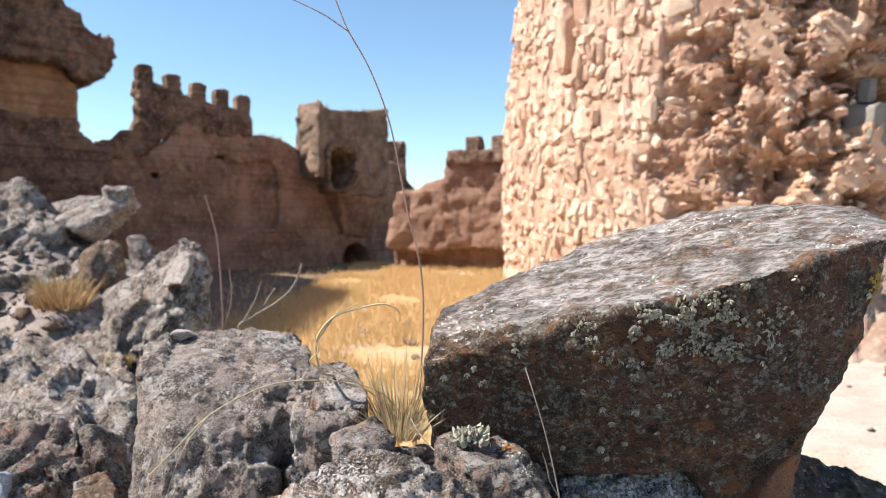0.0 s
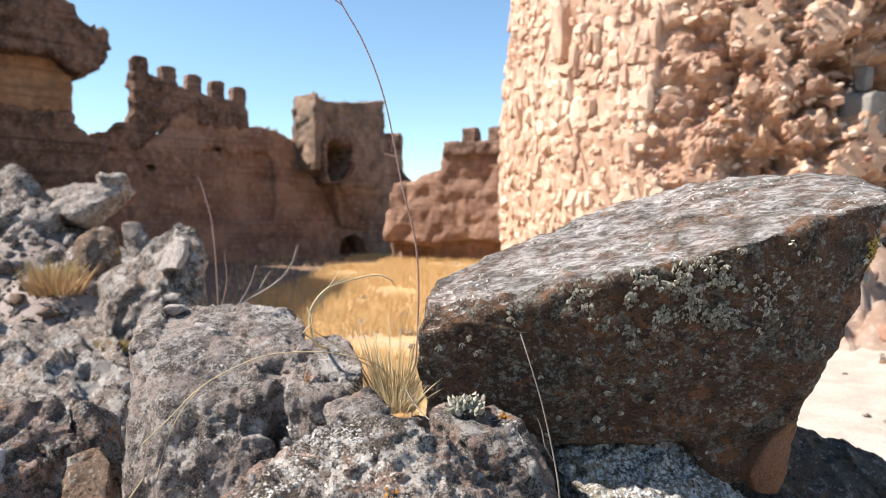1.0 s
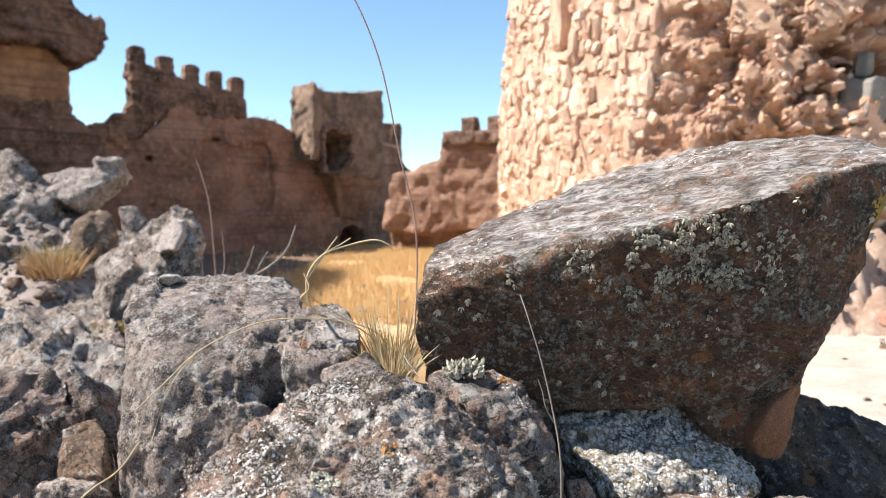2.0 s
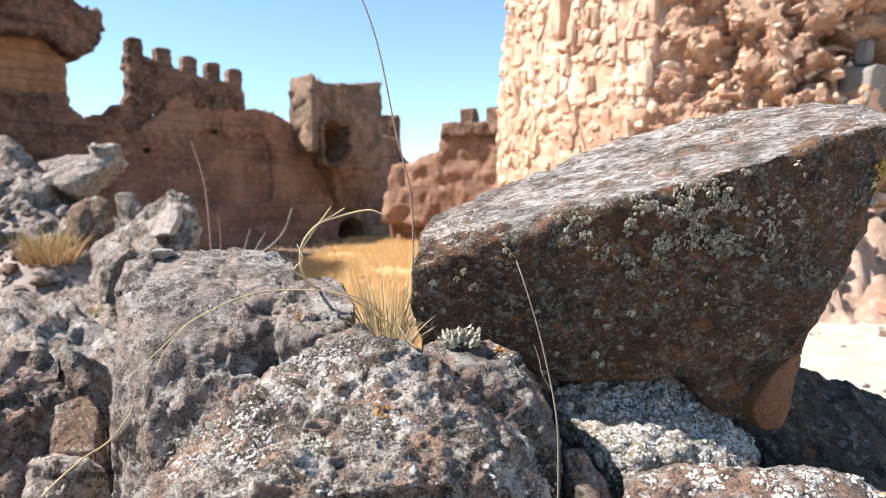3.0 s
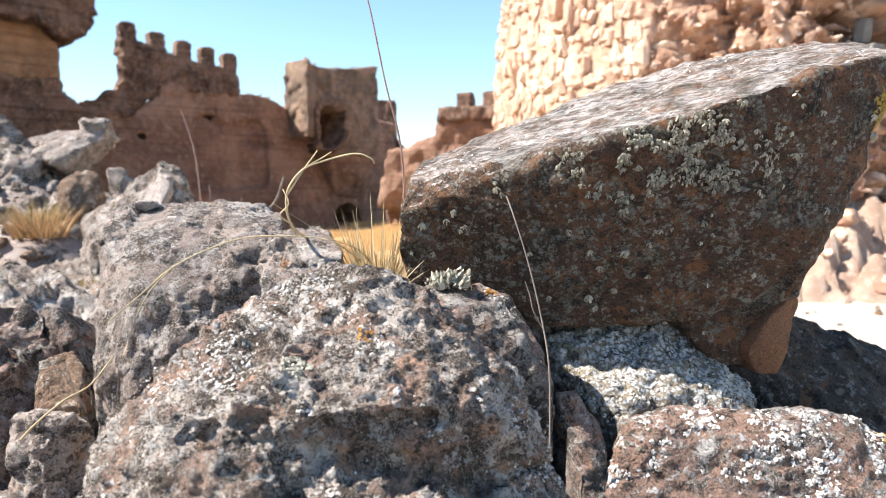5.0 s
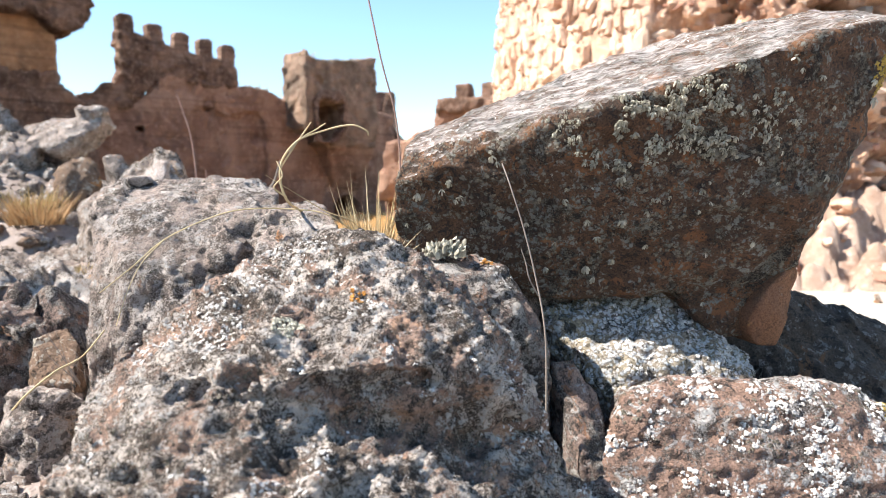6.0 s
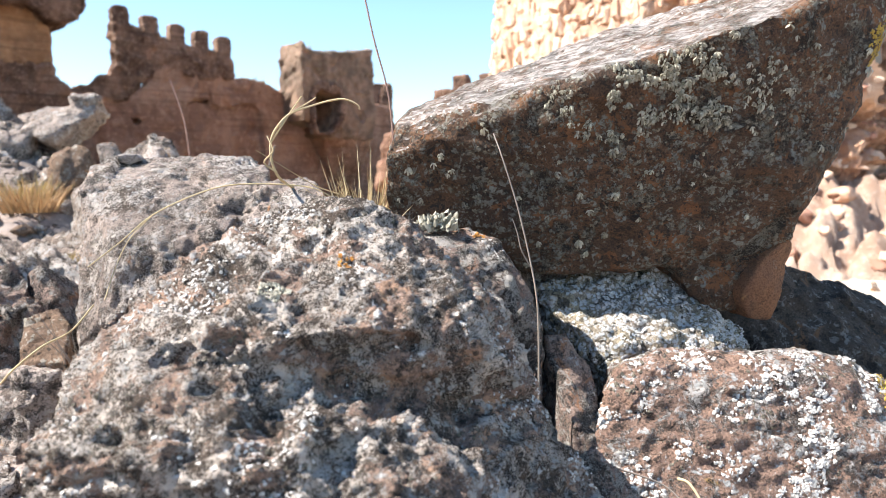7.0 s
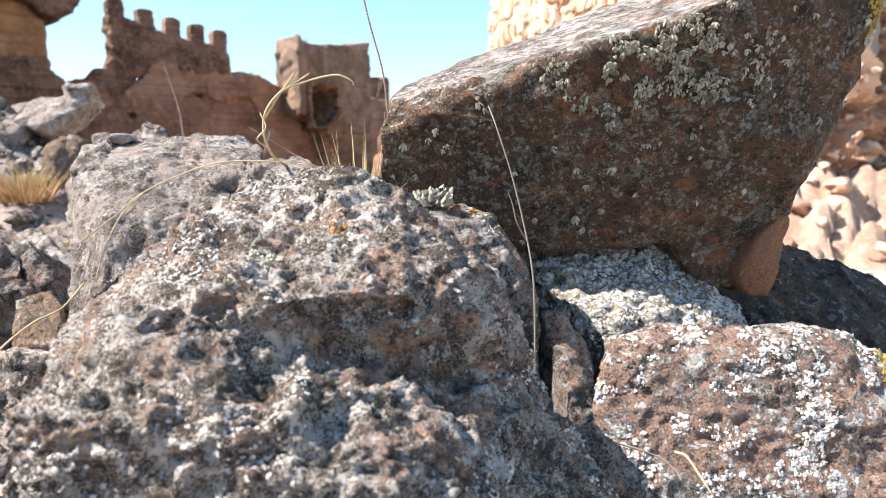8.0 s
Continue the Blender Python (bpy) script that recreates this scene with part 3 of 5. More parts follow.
finish("earth_core", wall_mesh([(-7.0, 4.0), (-7.0, 5.4), (-1.64, 5.4), (-1.62, 4.5), (-1.6, 4.0)], stump_at, ALONG, 0.14, 2.0, 0.07, seed=13.0,
                               layers=[("soft", 0.8, 0.06), ("soft", 0.2, 0.03), ("pits", 0.3, 0.05)]), M_OCHRE, stump, True, "smooth ochre earth core of the tower stump")
finish("overhang", wall_mesh([(-7.0, 5.2), (-7.0, 7.4), (-3.0, 7.2), (-2.3, 6.75), (-1.78, 6.5), (-1.6, 6.1), (-1.0, 5.9), (-0.97, 5.4), (-1.25, 5.05), (-1.7, 4.88), (-2.2, 5.25)], stump_at, ALONG, -0.3, 2.0, 0.06, seed=12.0,
                             layers=[("soft", 0.8, 0.05), ("chips", 0.22, 0.06), ("soft", 0.2, 0.06), ("pits", 0.14, 0.06)]), M_RUBBLEWALL, stump, True)

# ---- round tower ----
TC = (4.8, 11.5)


def tower_radius(z):
    return 3.78 - 0.05 * max(0.0, z - 2.4) ** 1.3 - 0.05 * max(0.0, 1.5 - z)


def tower_point(phi, z, r):
    a = radians(phi)
    return Vector((TC[0] - r * math.cos(a), TC[1] - r * math.sin(a), z))


def edge_angle(z):
    return 55 + 5 * noise.noise(Vector((z * 1.1, 3, 0))) + 3 * noise.noise(Vector((z * 4, 7, 0))) - 3.5 * smooth(4.2, 2.8, z) + 8 * smooth(2.2, 1.2, z)


round_tower = thing("round_tower", "sunlit round stone tower with its facing broken away", "tower", kind="structure")


def core_depth(q):
    """How far the broken core lies behind the old face: ledges, lumps and hollows."""
    flat = Vector((q.x, q.y, q.z * 1.15))
    d = 0.36 + 0.48 * noise.fractal(flat * 0.85 + Vector((2.0, 0, 0.6)), 0.8, 2.1, 3) + 0.36 * noise.fractal(flat * 2.6, 0.8, 2.0, 3)
    cell = noise.voronoi(flat * 2.8)
    tilt = noise.noise_vector(cell[1][0] * 3.3).dot(flat * 2.8 - cell[1][0])
    return max(0.04, d + 0.10 * cell[0][0] - 0.10 - 0.24 * noise.cell(cell[1][0] * 5.1) + 0.22 * tilt + 0.14 * noise.fractal(q * 7, 0.7, 2.2, 4))


def tower_skin():
    """The mortar behind the facing and the broken core, one closed drum whose radius steps back where the facing is gone."""
    verts, faces = [], []
    zs = [0.1 + 0.042 * i for i in range(186)]
    ph = [-60 + 0.5 * i for i in range(0, 390)] + [135 + 3.0 * i for i in range(55)]
    for z in zs:
        e = edge_angle(z)
        for p in ph:
            gone = smooth(e - 1.0, e + 2.5, p) * smooth(215, 205, p)
            q = tower_point(p, z, 3.3)
            slot = 0.22 * smooth(1.3, 0.7, abs(p - 32.5)) * smooth(3.5, 3.7, z)
            r = tower_radius(z) - 0.030 - slot - gone * (0.22 + 0.78 * smooth(e, e + 26, p)) * core_depth(q) + (1 - gone) * (0.03 * noise.noise(q * 3) + 0.03 * noise.fractal(q * 9, 0.8, 2.1, 3))
            verts.append(tower_point(p, z, r))
    n = len(ph)
    for j in range(len(zs) - 1):
        for i in range(n):
            faces.append((j * n + i, j * n + (i + 1) % n, (j + 1) * n + (i + 1) % n, (j + 1) * n + i))
    faces.append(tuple((len(zs) - 1) * n + i for i in range(n)))
    mesh = bpy.data.meshes.new("tower_skin")
    mesh.from_pydata([tuple(v) for v in verts], [], faces)
    mesh.materials.append(M_MORTAR)
    mesh.materials.append(M_CORE)
    for k, poly in enumerate(mesh.polygons):
        j, i = divmod(k, n)
        broken = edge_angle(zs[min(j, len(zs) - 1)]) < ph[i % n] < 212
        poly.use_smooth = not broken
        if broken:
            poly.material_index = 1
    ob = new("tower_core", mesh)
    ob.parent = round_tower
    return ob


tower_skin()


# ---- foreground boulders ----
def dented(mesh, dents):
    """Hollows: each a centre, a radius and a depth."""
    co, no = get_co(mesh), get_no(mesh)
    for c, r, depth in dents:
        t = np.clip(1 - np.linalg.norm(co - np.array(c), axis=1) / r, 0, 1)
        co -= no * (depth * t * t * (3 - 2 * t))[:, None]
    mesh.vertices.foreach_set("co", co.ravel())
    mesh.update()
    return mesh


def boulder(name, label, corner_sets, mat, voxel, layers, seed, group="rocks in front", stretch=(1, 1, 1), dents=(), ease=0):
    mesh = roughen(dented(remeshed(hull_mesh(corner_sets), voxel, (), ease), dents), layers, seed, stretch)
    ob = finish(name, mesh, mat, None, True)
    return tagged(ob, label, "rock", group)


def footed(corners, floor, shrink=0.95):
    """The corners, and the same again on the floor below, drawn in a little."""
    cx = sum(c[0] for c in corners) / len(corners)
    cy = sum(c[1] for c in corners) / len(corners)
    return list(corners) + [(cx + (c[0] - cx) * shrink, cy + (c[1] - cy) * shrink, floor) for c in corners]


BIG = [[(-0.016, 0.96, 1.542), (-0.03, 0.95, 1.505), (-0.037, 0.97, 1.449), (-0.015, 0.99, 1.395), (0.171, 0.89, 1.572), (0.273, 0.85, 1.614),
        (0.345, 0.825, 1.63), (0.441, 0.83, 1.660), (0.562, 0.86, 1.692), (-0.002, 1.05, 1.575), (0.121, 1.10, 1.627), (0.271, 1.13, 1.687), (0.38, 1.13, 1.712),
        (0.468, 1.10, 1.734), (0.528, 1.06, 1.730), (0.596, 1.03, 1.724), (0.638, 0.99, 1.700), (0.526, 0.90, 1.534), (0.492, 0.88, 1.488), (0.474, 0.89, 1.437),
        (0.475, 0.92, 1.385), (0.17, 0.97, 1.347), (0.349, 0.95, 1.36), (0.01, 1.10, 1.42), (0.2, 1.22, 1.55), (0.46, 1.14, 1.5), (0.56, 1.06, 1.6), (0.44, 0.95, 1.36)],
       [(0.30, 0.955, 1.40), (0.472, 0.92, 1.40), (0.425, 0.945, 1.30), (0.385, 0.95, 1.30), (0.42, 1.08, 1.28), (0.36, 1.08, 1.28), (0.47, 1.05, 1.40), (0.30, 1.05, 1.40)]]
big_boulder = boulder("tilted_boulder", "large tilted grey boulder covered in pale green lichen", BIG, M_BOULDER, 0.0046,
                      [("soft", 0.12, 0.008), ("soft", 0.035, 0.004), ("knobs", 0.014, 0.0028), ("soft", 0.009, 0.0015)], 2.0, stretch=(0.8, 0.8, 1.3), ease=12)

foot = roughen(remeshed(hull_mesh([[(0.479, 0.925, 1.400), (0.436, 0.912, 1.370), (0.416, 0.915, 1.333), (0.418, 0.925, 1.307), (0.433, 0.930, 1.289), (0.464, 0.940, 1.286), (0.469, 0.935, 1.329), (0.488, 0.935, 1.380), (0.469, 1.025, 1.400), (0.426, 1.012, 1.370), (0.406, 1.015, 1.333), (0.408, 1.025, 1.307), (0.423, 1.030, 1.289), (0.454, 1.040, 1.286), (0.459, 1.035, 1.329), (0.478, 1.035, 1.380)]]), 0.004, (), 5),
               [("soft", 0.06, 0.005), ("facets", 0.04, 0.004), ("soft", 0.01, 0.001)], 2.5)
finish("bare_foot", foot, M_FOOT, big_boulder, True, "bare orange brown broken foot of the boulder")

CROWN = [(-0.238, 0.52, 1.318), (-0.262, 0.6, 1.346), (-0.239, 0.64, 1.381), (-0.181, 0.68, 1.418), (-0.127, 0.71, 1.445), (-0.082, 0.72, 1.463), (-0.049, 0.71, 1.47),
         (-0.015, 0.70, 1.461), (0.003, 0.68, 1.445), (0.037, 0.66, 1.414), (0.093, 0.70, 1.367), (0.117, 0.69, 1.326), (0.128, 0.69, 1.276), (0.058, 0.62, 1.388), (0.062, 0.595, 1.345), (0.06, 0.61, 1.315),
         (-0.155, 0.535, 1.357), (-0.071, 0.553, 1.374), (-0.02, 0.565, 1.376), (-0.09, 0.60, 1.26), (0.03, 0.65, 1.27), (-0.22, 0.56, 1.24), (0.0, 0.8, 1.33), (-0.15, 0.8, 1.33)]
BASE = footed([(-0.246, 0.50, 1.312), (-0.262, 0.6, 1.330), (-0.17, 0.535, 1.354), (-0.115, 0.535, 1.356), (-0.097, 0.487, 1.308), (-0.062, 0.495, 1.308), (-0.028, 0.50, 1.302), (0.004, 0.50, 1.292), (0.012, 0.465, 1.25),
               (0.07, 0.60, 1.285), (0.130, 0.69, 1.272), (0.156, 0.68, 1.238), (0.195, 0.66, 1.16), (0.0, 0.8, 1.30), (-0.15, 0.8, 1.30)], 1.02, 1.03)
FRONT_DENTS = [((0.02, 0.575, 1.356), 0.016, 0.024), ((-0.12, 0.55, 1.363), 0.022, 0.016), ((-0.161, 0.555, 1.363), 0.020, 0.014),
               ((-0.077, 0.53, 1.335), 0.024, 0.014), ((0.059, 0.63, 1.383), 0.018, 0.012), ((-0.034, 0.51, 1.305), 0.03, 0.014), ((-0.06, 0.66, 1.44), 0.010, 0.012), ((0.09, 0.63, 1.30), 0.03, 0.02)]
front_rock = boulder("crusty_rock", "rough purple grey rock crusted with white and orange lichen", [CROWN, BASE], M_CRUSTY, 0.0027,
                     [("soft", 0.10, 0.008), ("facets", 0.055, 0.010), ("pits", 0.06, 0.008), ("ridge", 0.03, 0.010), ("pits", 0.02, 0.006), ("ridge", 0.011, 0.0055), ("knobs", 0.006, 0.0022), ("soft", 0.004, 0.0014)], 5.0, stretch=(0.75, 1, 1.25), dents=FRONT_DENTS, ease=4)

LEFT = footed([(-0.476, 1.1, 1.499), (-0.479, 1.12, 1.505), (-0.443, 1.17, 1.527), (-0.362, 1.19, 1.524), (-0.301, 1.18, 1.516), (-0.244, 1.16, 1.509), (-0.212, 1.12, 1.496), (-0.208, 1.08, 1.487), (-0.235, 1.03, 1.442),
               (-0.463, 1.05, 1.472), (-0.39, 0.985, 1.405), (-0.306, 0.975, 1.404), (-0.245, 0.985, 1.417), (-0.455, 1.02, 1.398), (-0.453, 1.0, 1.305), (-0.383, 0.965, 1.319), (-0.246, 0.955, 1.323), (-0.3, 1.32, 1.42), (-0.42, 1.3, 1.42)], 1.0, 1.02)
LEFT2 = footed([(-0.204, 1.08, 1.485), (-0.165, 1.1, 1.49), (-0.133, 1.07, 1.476), (-0.106, 1.01, 1.447), (-0.115, 0.98, 1.43), (-0.177, 0.965, 1.411), (-0.219, 0.98, 1.422), (-0.222, 1.03, 1.45), (-0.18, 1.03, 1.455), (-0.14, 1.14, 1.43)], 1.0, 1.02)
left_rock = boulder("grey_boulder", "blocky purple grey boulder with dark weathered face", [LEFT, LEFT2], M_GREY, 0.0042,
                    [("facets", 0.11, 0.030), ("facets", 0.045, 0.012), ("ridge", 0.035, 0.005), ("ridge", 0.012, 0.0036), ("soft", 0.005, 0.0012)], 7.0, stretch=(1.25, 1.0, 0.75), dents=[((-0.238, 1.03, 1.442), 0.028, 0.026)])

boulder("wedge_stone", "small angular brown grey wedge stone", [footed([(-0.151, 0.93, 1.417), (-0.096, 0.95, 1.442), (-0.064, 0.93, 1.417), (-0.106, 0.90, 1.404), (-0.136, 0.90, 1.382), (-0.063, 0.92, 1.375), (-0.1, 1.0, 1.41)], 1.1)],
        M_GREY, 0.004, [("facets", 0.05, 0.012), ("soft", 0.015, 0.003)], 9.0)
tuft_rock = boulder("reddish_stone", "low reddish grey stone carrying a lichen tuft", [footed([(-0.013, 0.9, 1.416), (0.001, 0.93, 1.416), (0.073, 0.92, 1.419), (0.104, 0.9, 1.407), (0.138, 0.87, 1.357), (0.15, 0.84, 1.311),
        (0.028, 0.86, 1.409), (0.041, 0.84, 1.393), (0.093, 0.83, 1.368), (0.0, 1.0, 1.40), (0.1, 1.0, 1.38)], 1.05)], M_REDDISH, 0.0035,
        [("soft", 0.06, 0.007), ("soft", 0.02, 0.004), ("knobs", 0.011, 0.003)], 10.0)
white_rock = boulder("white_lichen_rock", "stone almost hidden by white crusty lichen", [footed([(0.173, 0.990, 1.330), (0.213, 1.000, 1.346), (0.319, 1.020, 1.367), (0.352, 1.020, 1.372), (0.386, 0.990, 1.339), (0.433, 0.950, 1.252), (0.252, 0.885, 1.272), (0.317, 0.895, 1.276), (0.389, 0.885, 1.259), (0.199, 0.930, 1.294), (0.317, 1.120, 1.350)], 1.05)], M_PALE, 0.0035, [("soft", 0.06, 0.010), ("knobs", 0.026, 0.016), ("knobs", 0.011, 0.006), ("soft", 0.006, 0.002)], 11.0)
slab = boulder("sandstone_slab", "red sandstone slab spotted with white lichen", [footed([(0.234, 0.83, 1.267), (0.275, 0.85, 1.275), (0.446, 0.85, 1.274), (0.499, 0.85, 1.261), (0.56, 0.84, 1.228), (0.60, 0.81, 1.198), (0.271, 0.815, 1.244),
        (0.425, 0.81, 1.266), (0.203, 0.80, 1.19), (0.205, 0.745, 1.10), (0.60, 0.74, 1.102), (0.25, 0.95, 1.22), (0.6, 0.95, 1.2)], 1.0)], M_SANDSTONE, 0.004,
        [("soft", 0.12, 0.005), ("facets", 0.05, 0.008), ("soft", 0.02, 0.003), ("knobs", 0.010, 0.002)], 12.0, stretch=(1, 1, 2.2))
boulder("gap_stone", "dark brown stone wedged between larger rocks", [footed([(0.156, 0.86, 1.30), (0.185, 0.87, 1.30), (0.21, 0.85, 1.25), (0.168, 0.82, 1.23), (0.18, 0.8, 1.21), (0.215, 0.79, 1.17), (0.182, 0.84, 1.275)], 1.0)],
        M_REDDISH, 0.004, [("soft", 0.05, 0.007), ("ridge", 0.014, 0.004)], 13.0)
cobble = boulder("lichened_cobble", "small brown cobble crusted with white lichen", [footed([(0.165, 0.72, 1.205), (0.185, 0.73, 1.215), (0.215, 0.73, 1.185), (0.24, 0.72, 1.155), (0.20, 0.69, 1.165), (0.235, 0.69, 1.13), (0.18, 0.70, 1.18)], 1.0)],
                 M_REDDISH, 0.0035, [("soft", 0.05, 0.006), ("knobs", 0.016, 0.006), ("ridge", 0.01, 0.003)], 33.0)
boulder("shaded_rock", "rounded grey rock with the tilted boulder's shade in its colour", [footed([(0.52, 1.08, 1.33), (0.556, 1.1, 1.335), (0.637, 1.12, 1.312), (0.709, 1.12, 1.285), (0.775, 1.08, 1.215), (0.502, 1.0, 1.217), (0.671, 0.98, 1.185), (0.6, 1.3, 1.2), (0.40, 1.05, 1.30), (0.42, 1.12, 1.32)], 0.95)],
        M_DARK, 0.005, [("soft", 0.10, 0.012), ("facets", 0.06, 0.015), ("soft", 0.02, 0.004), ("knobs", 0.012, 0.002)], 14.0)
boulder("jagged_rock", "jagged dark grey rock with a sharp crest", [footed([(-0.768, 1.2, 1.365), (-0.727, 1.23, 1.365), (-0.672, 1.22, 1.349), (-0.603, 1.18, 1.302), (-0.631, 1.16, 1.29), (-0.862, 1.25, 1.33), (-0.665, 1.12, 1.257), (-0.652, 1.22, 1.339), (-0.8, 1.12, 1.25)], 1.0)],
        M_REDDISH, 0.005, [("facets", 0.09, 0.035), ("facets", 0.04, 0.012), ("cracks", 0.12, 0.012), ("soft", 0.015, 0.003)], 15.0)
boulder("ochre_stone", "small broken ochre brown stone", [footed([(-0.614, 1.14, 1.276), (-0.565, 1.16, 1.288), (-0.538, 1.14, 1.266), (-0.53, 1.1, 1.215), (-0.591, 1.1, 1.216), (-0.58, 1.2, 1.25)], 1.19, 1.05)],
        M_BROWN, 0.005, [("facets", 0.05, 0.016), ("soft", 0.015, 0.003)], 16.0)

boulder("filler_stone", "small dark stone at the foot of the grass tuft", [footed([(-0.075, 0.97, 1.385), (-0.04, 0.955, 1.392), (0.0, 0.96, 1.39), (0.03, 0.98, 1.385), (-0.03, 1.03, 1.37)], 1.05)],
        M_REDDISH, 0.005, [("facets", 0.05, 0.010), ("soft", 0.02, 0.004)], 35.0)
# added stone; blocks the sunlit yard so the gap under the boulder stays dark
boulder("prop_stone", "stone added to fill the shaded gap under the tilted boulder", [footed([(-0.02, 1.05, 1.40), (0.05, 1.0, 1.40), (0.16, 1.0, 1.37), (0.30, 1.02, 1.36), (0.38, 1.04, 1.34), (0.3, 1.18, 1.36), (0.0, 1.16, 1.38)], 1.0)],
        M_GREY, 0.007, [("soft", 0.08, 0.010), ("soft", 0.03, 0.004)], 23.0)

# ---- rubble bank ----
boulder("rubble_outcrop", "lumpy grey conglomerate outcrop forming the bank", [footed([(-1.95, 2.95, 1.26), (-1.84, 2.9, 1.26), (-1.23, 2.6, 1.31), (-0.98, 2.2, 1.24), (-0.81, 1.8, 1.13), (-1.33, 2.1, 1.17), (-1.26, 1.8, 1.13), (-1.5, 1.8, 1.1), (-1.9, 2.3, 1.2)], 0.8, 1.08)],
        M_RUBBLE, 0.012, [("soft", 0.35, 0.04), ("facets", 0.22, 0.10), ("facets", 0.09, 0.06), ("ridge", 0.10, 0.04), ("ridge", 0.035, 0.016)], 24.0)
BANK = [("soft", 0.25, 0.03), ("facets", 0.18, 0.08), ("facets", 0.07, 0.04), ("ridge", 0.08, 0.03), ("ridge", 0.03, 0.012)]
boulder("grey_crag", "rough grey rock crag on the rubble bank", [footed([(-2.3, 3.4, 1.88), (-2.152, 3.4, 1.9), (-2.069, 3.4, 1.919), (-1.933, 3.4, 1.845), (-1.838, 3.3, 1.748), (-2.031, 3.2, 1.643), (-1.743, 3.1, 1.569), (-2.0, 3.8, 1.7)], 1.2)], M_RUBBLE, 0.014, BANK, 17.0)
boulder("leaning_slab", "pale weathered slab leaning on the rubble", [[(-1.796, 3.2, 1.707), (-1.798, 3.3, 1.748), (-1.553, 3.35, 1.883), (-1.485, 3.35, 1.878), (-1.491, 3.3, 1.788), (-1.642, 3.2, 1.656), (-1.667, 3.15, 1.669), (-1.8, 3.42, 1.64), (-1.5, 3.45, 1.79), (-1.68, 3.4, 1.6)]],
        M_SLAB, 0.010, [("facets", 0.22, 0.06), ("facets", 0.07, 0.02), ("soft", 0.04, 0.006)], 18.0)
boulder("dark_cap_stone", "dark grey stone behind the leaning slab", [footed([(-1.963, 3.5, 1.807), (-1.821, 3.5, 1.855), (-1.708, 3.5, 1.835), (-1.825, 3.42, 1.749), (-1.8, 3.7, 1.8)], 1.4)], M_GREY, 0.013, [("soft", 0.15, 0.015), ("soft", 0.04, 0.006)], 19.0)
pointed = boulder("pointed_rock", "pointed grey rock with a pale broken face", [footed([(-1.264, 2.6, 1.442), (-1.168, 2.6, 1.527), (-1.019, 2.6, 1.611), (-0.977, 2.6, 1.649), (-0.903, 2.6, 1.611), (-0.852, 2.6, 1.485), (-0.841, 2.5, 1.412), (-1.003, 2.4, 1.325), (-0.885, 2.4, 1.423), (-1.186, 2.5, 1.412), (-1.0, 2.8, 1.5)], 1.0)],
        M_RUBBLE, 0.009, [("facets", 0.2, 0.06), ("facets", 0.08, 0.02), ("cracks", 0.3, 0.02), ("soft", 0.025, 0.004)], 20.0)
face = roughen(remeshed(hull_mesh([[(-0.982, 2.420, 1.484), (-0.965, 2.460, 1.532), (-0.951, 2.520, 1.600), (-0.903, 2.500, 1.594), (-0.890, 2.450, 1.541), (-0.900, 2.400, 1.495), (-1.002, 2.580, 1.474), (-0.985, 2.620, 1.522), (-0.971, 2.680, 1.590), (-0.923, 2.660, 1.584), (-0.910, 2.610, 1.531), (-0.920, 2.560, 1.485)]]), 0.008), [("facets", 0.06, 0.015), ("soft", 0.02, 0.003)], 34.0)
finish("broken_face", face, M_PALEGREY, pointed, True, "pale freshly broken face of the rock")
boulder("ochre_block", "ochre brown block under the leaning slab", [footed([(-1.514, 2.9, 1.531), (-1.503, 3.0, 1.646), (-1.394, 3.0, 1.622), (-1.359, 3.0, 1.525), (-1.421, 2.9, 1.483), (-1.45, 3.1, 1.6)], 1.2)], M_BROWN, 0.010, [("facets", 0.16, 0.05), ("facets", 0.06, 0.012), ("soft", 0.03, 0.003)], 21.0)
boulder("grey_hump_stone", "small grey knob of rock on the bank", [footed([(-1.448, 3.2, 1.643), (-1.383, 3.2, 1.661), (-1.319, 3.2, 1.591), (-1.36, 3.15, 1.487), (-1.4, 3.35, 1.6)], 1.2)], M_GREY, 0.011, [("soft", 0.12, 0.015), ("soft", 0.04, 0.006)], 22.0)
boulder("stony_step", "flat grey stony step below the leaning slab", [footed([(-2.3, 3.0, 1.36), (-1.4, 2.85, 1.40), (-1.35, 3.2, 1.48), (-2.3, 3.35, 1.62), (-1.7, 2.75, 1.30), (-2.1, 2.8, 1.3)], 0.9, 1.05)],
        M_RUBBLE, 0.014, [("soft", 0.35, 0.04), ("facets", 0.2, 0.09), ("facets", 0.08, 0.05), ("ridge", 0.08, 0.03), ("ridge", 0.03, 0.012)], 26.0)
boulder("white_quartz_stone", "small white quartz stone among the rocks", [footed([(-0.735, 1.13, 1.285), (-0.72, 1.12, 1.30), (-0.706, 1.13, 1.29), (-0.71, 1.11, 1.26), (-0.73, 1.11, 1.265), (-0.72, 1.15, 1.285)], 1.2)], M_QUARTZ, 0.004, [("facets", 0.03, 0.008)], 27.0)
boulder("stone_chip", "pale flat stone chip lying on the grey boulder", [[(-0.452, 1.14, 1.515), (-0.443, 1.13, 1.526), (-0.42, 1.135, 1.525), (-0.408, 1.15, 1.516), (-0.42, 1.165, 1.526), (-0.445, 1.165, 1.527), (-0.43, 1.14, 1.508)]], M_PALEGREY, 0.003, [("facets", 0.03, 0.003)], 28.0)
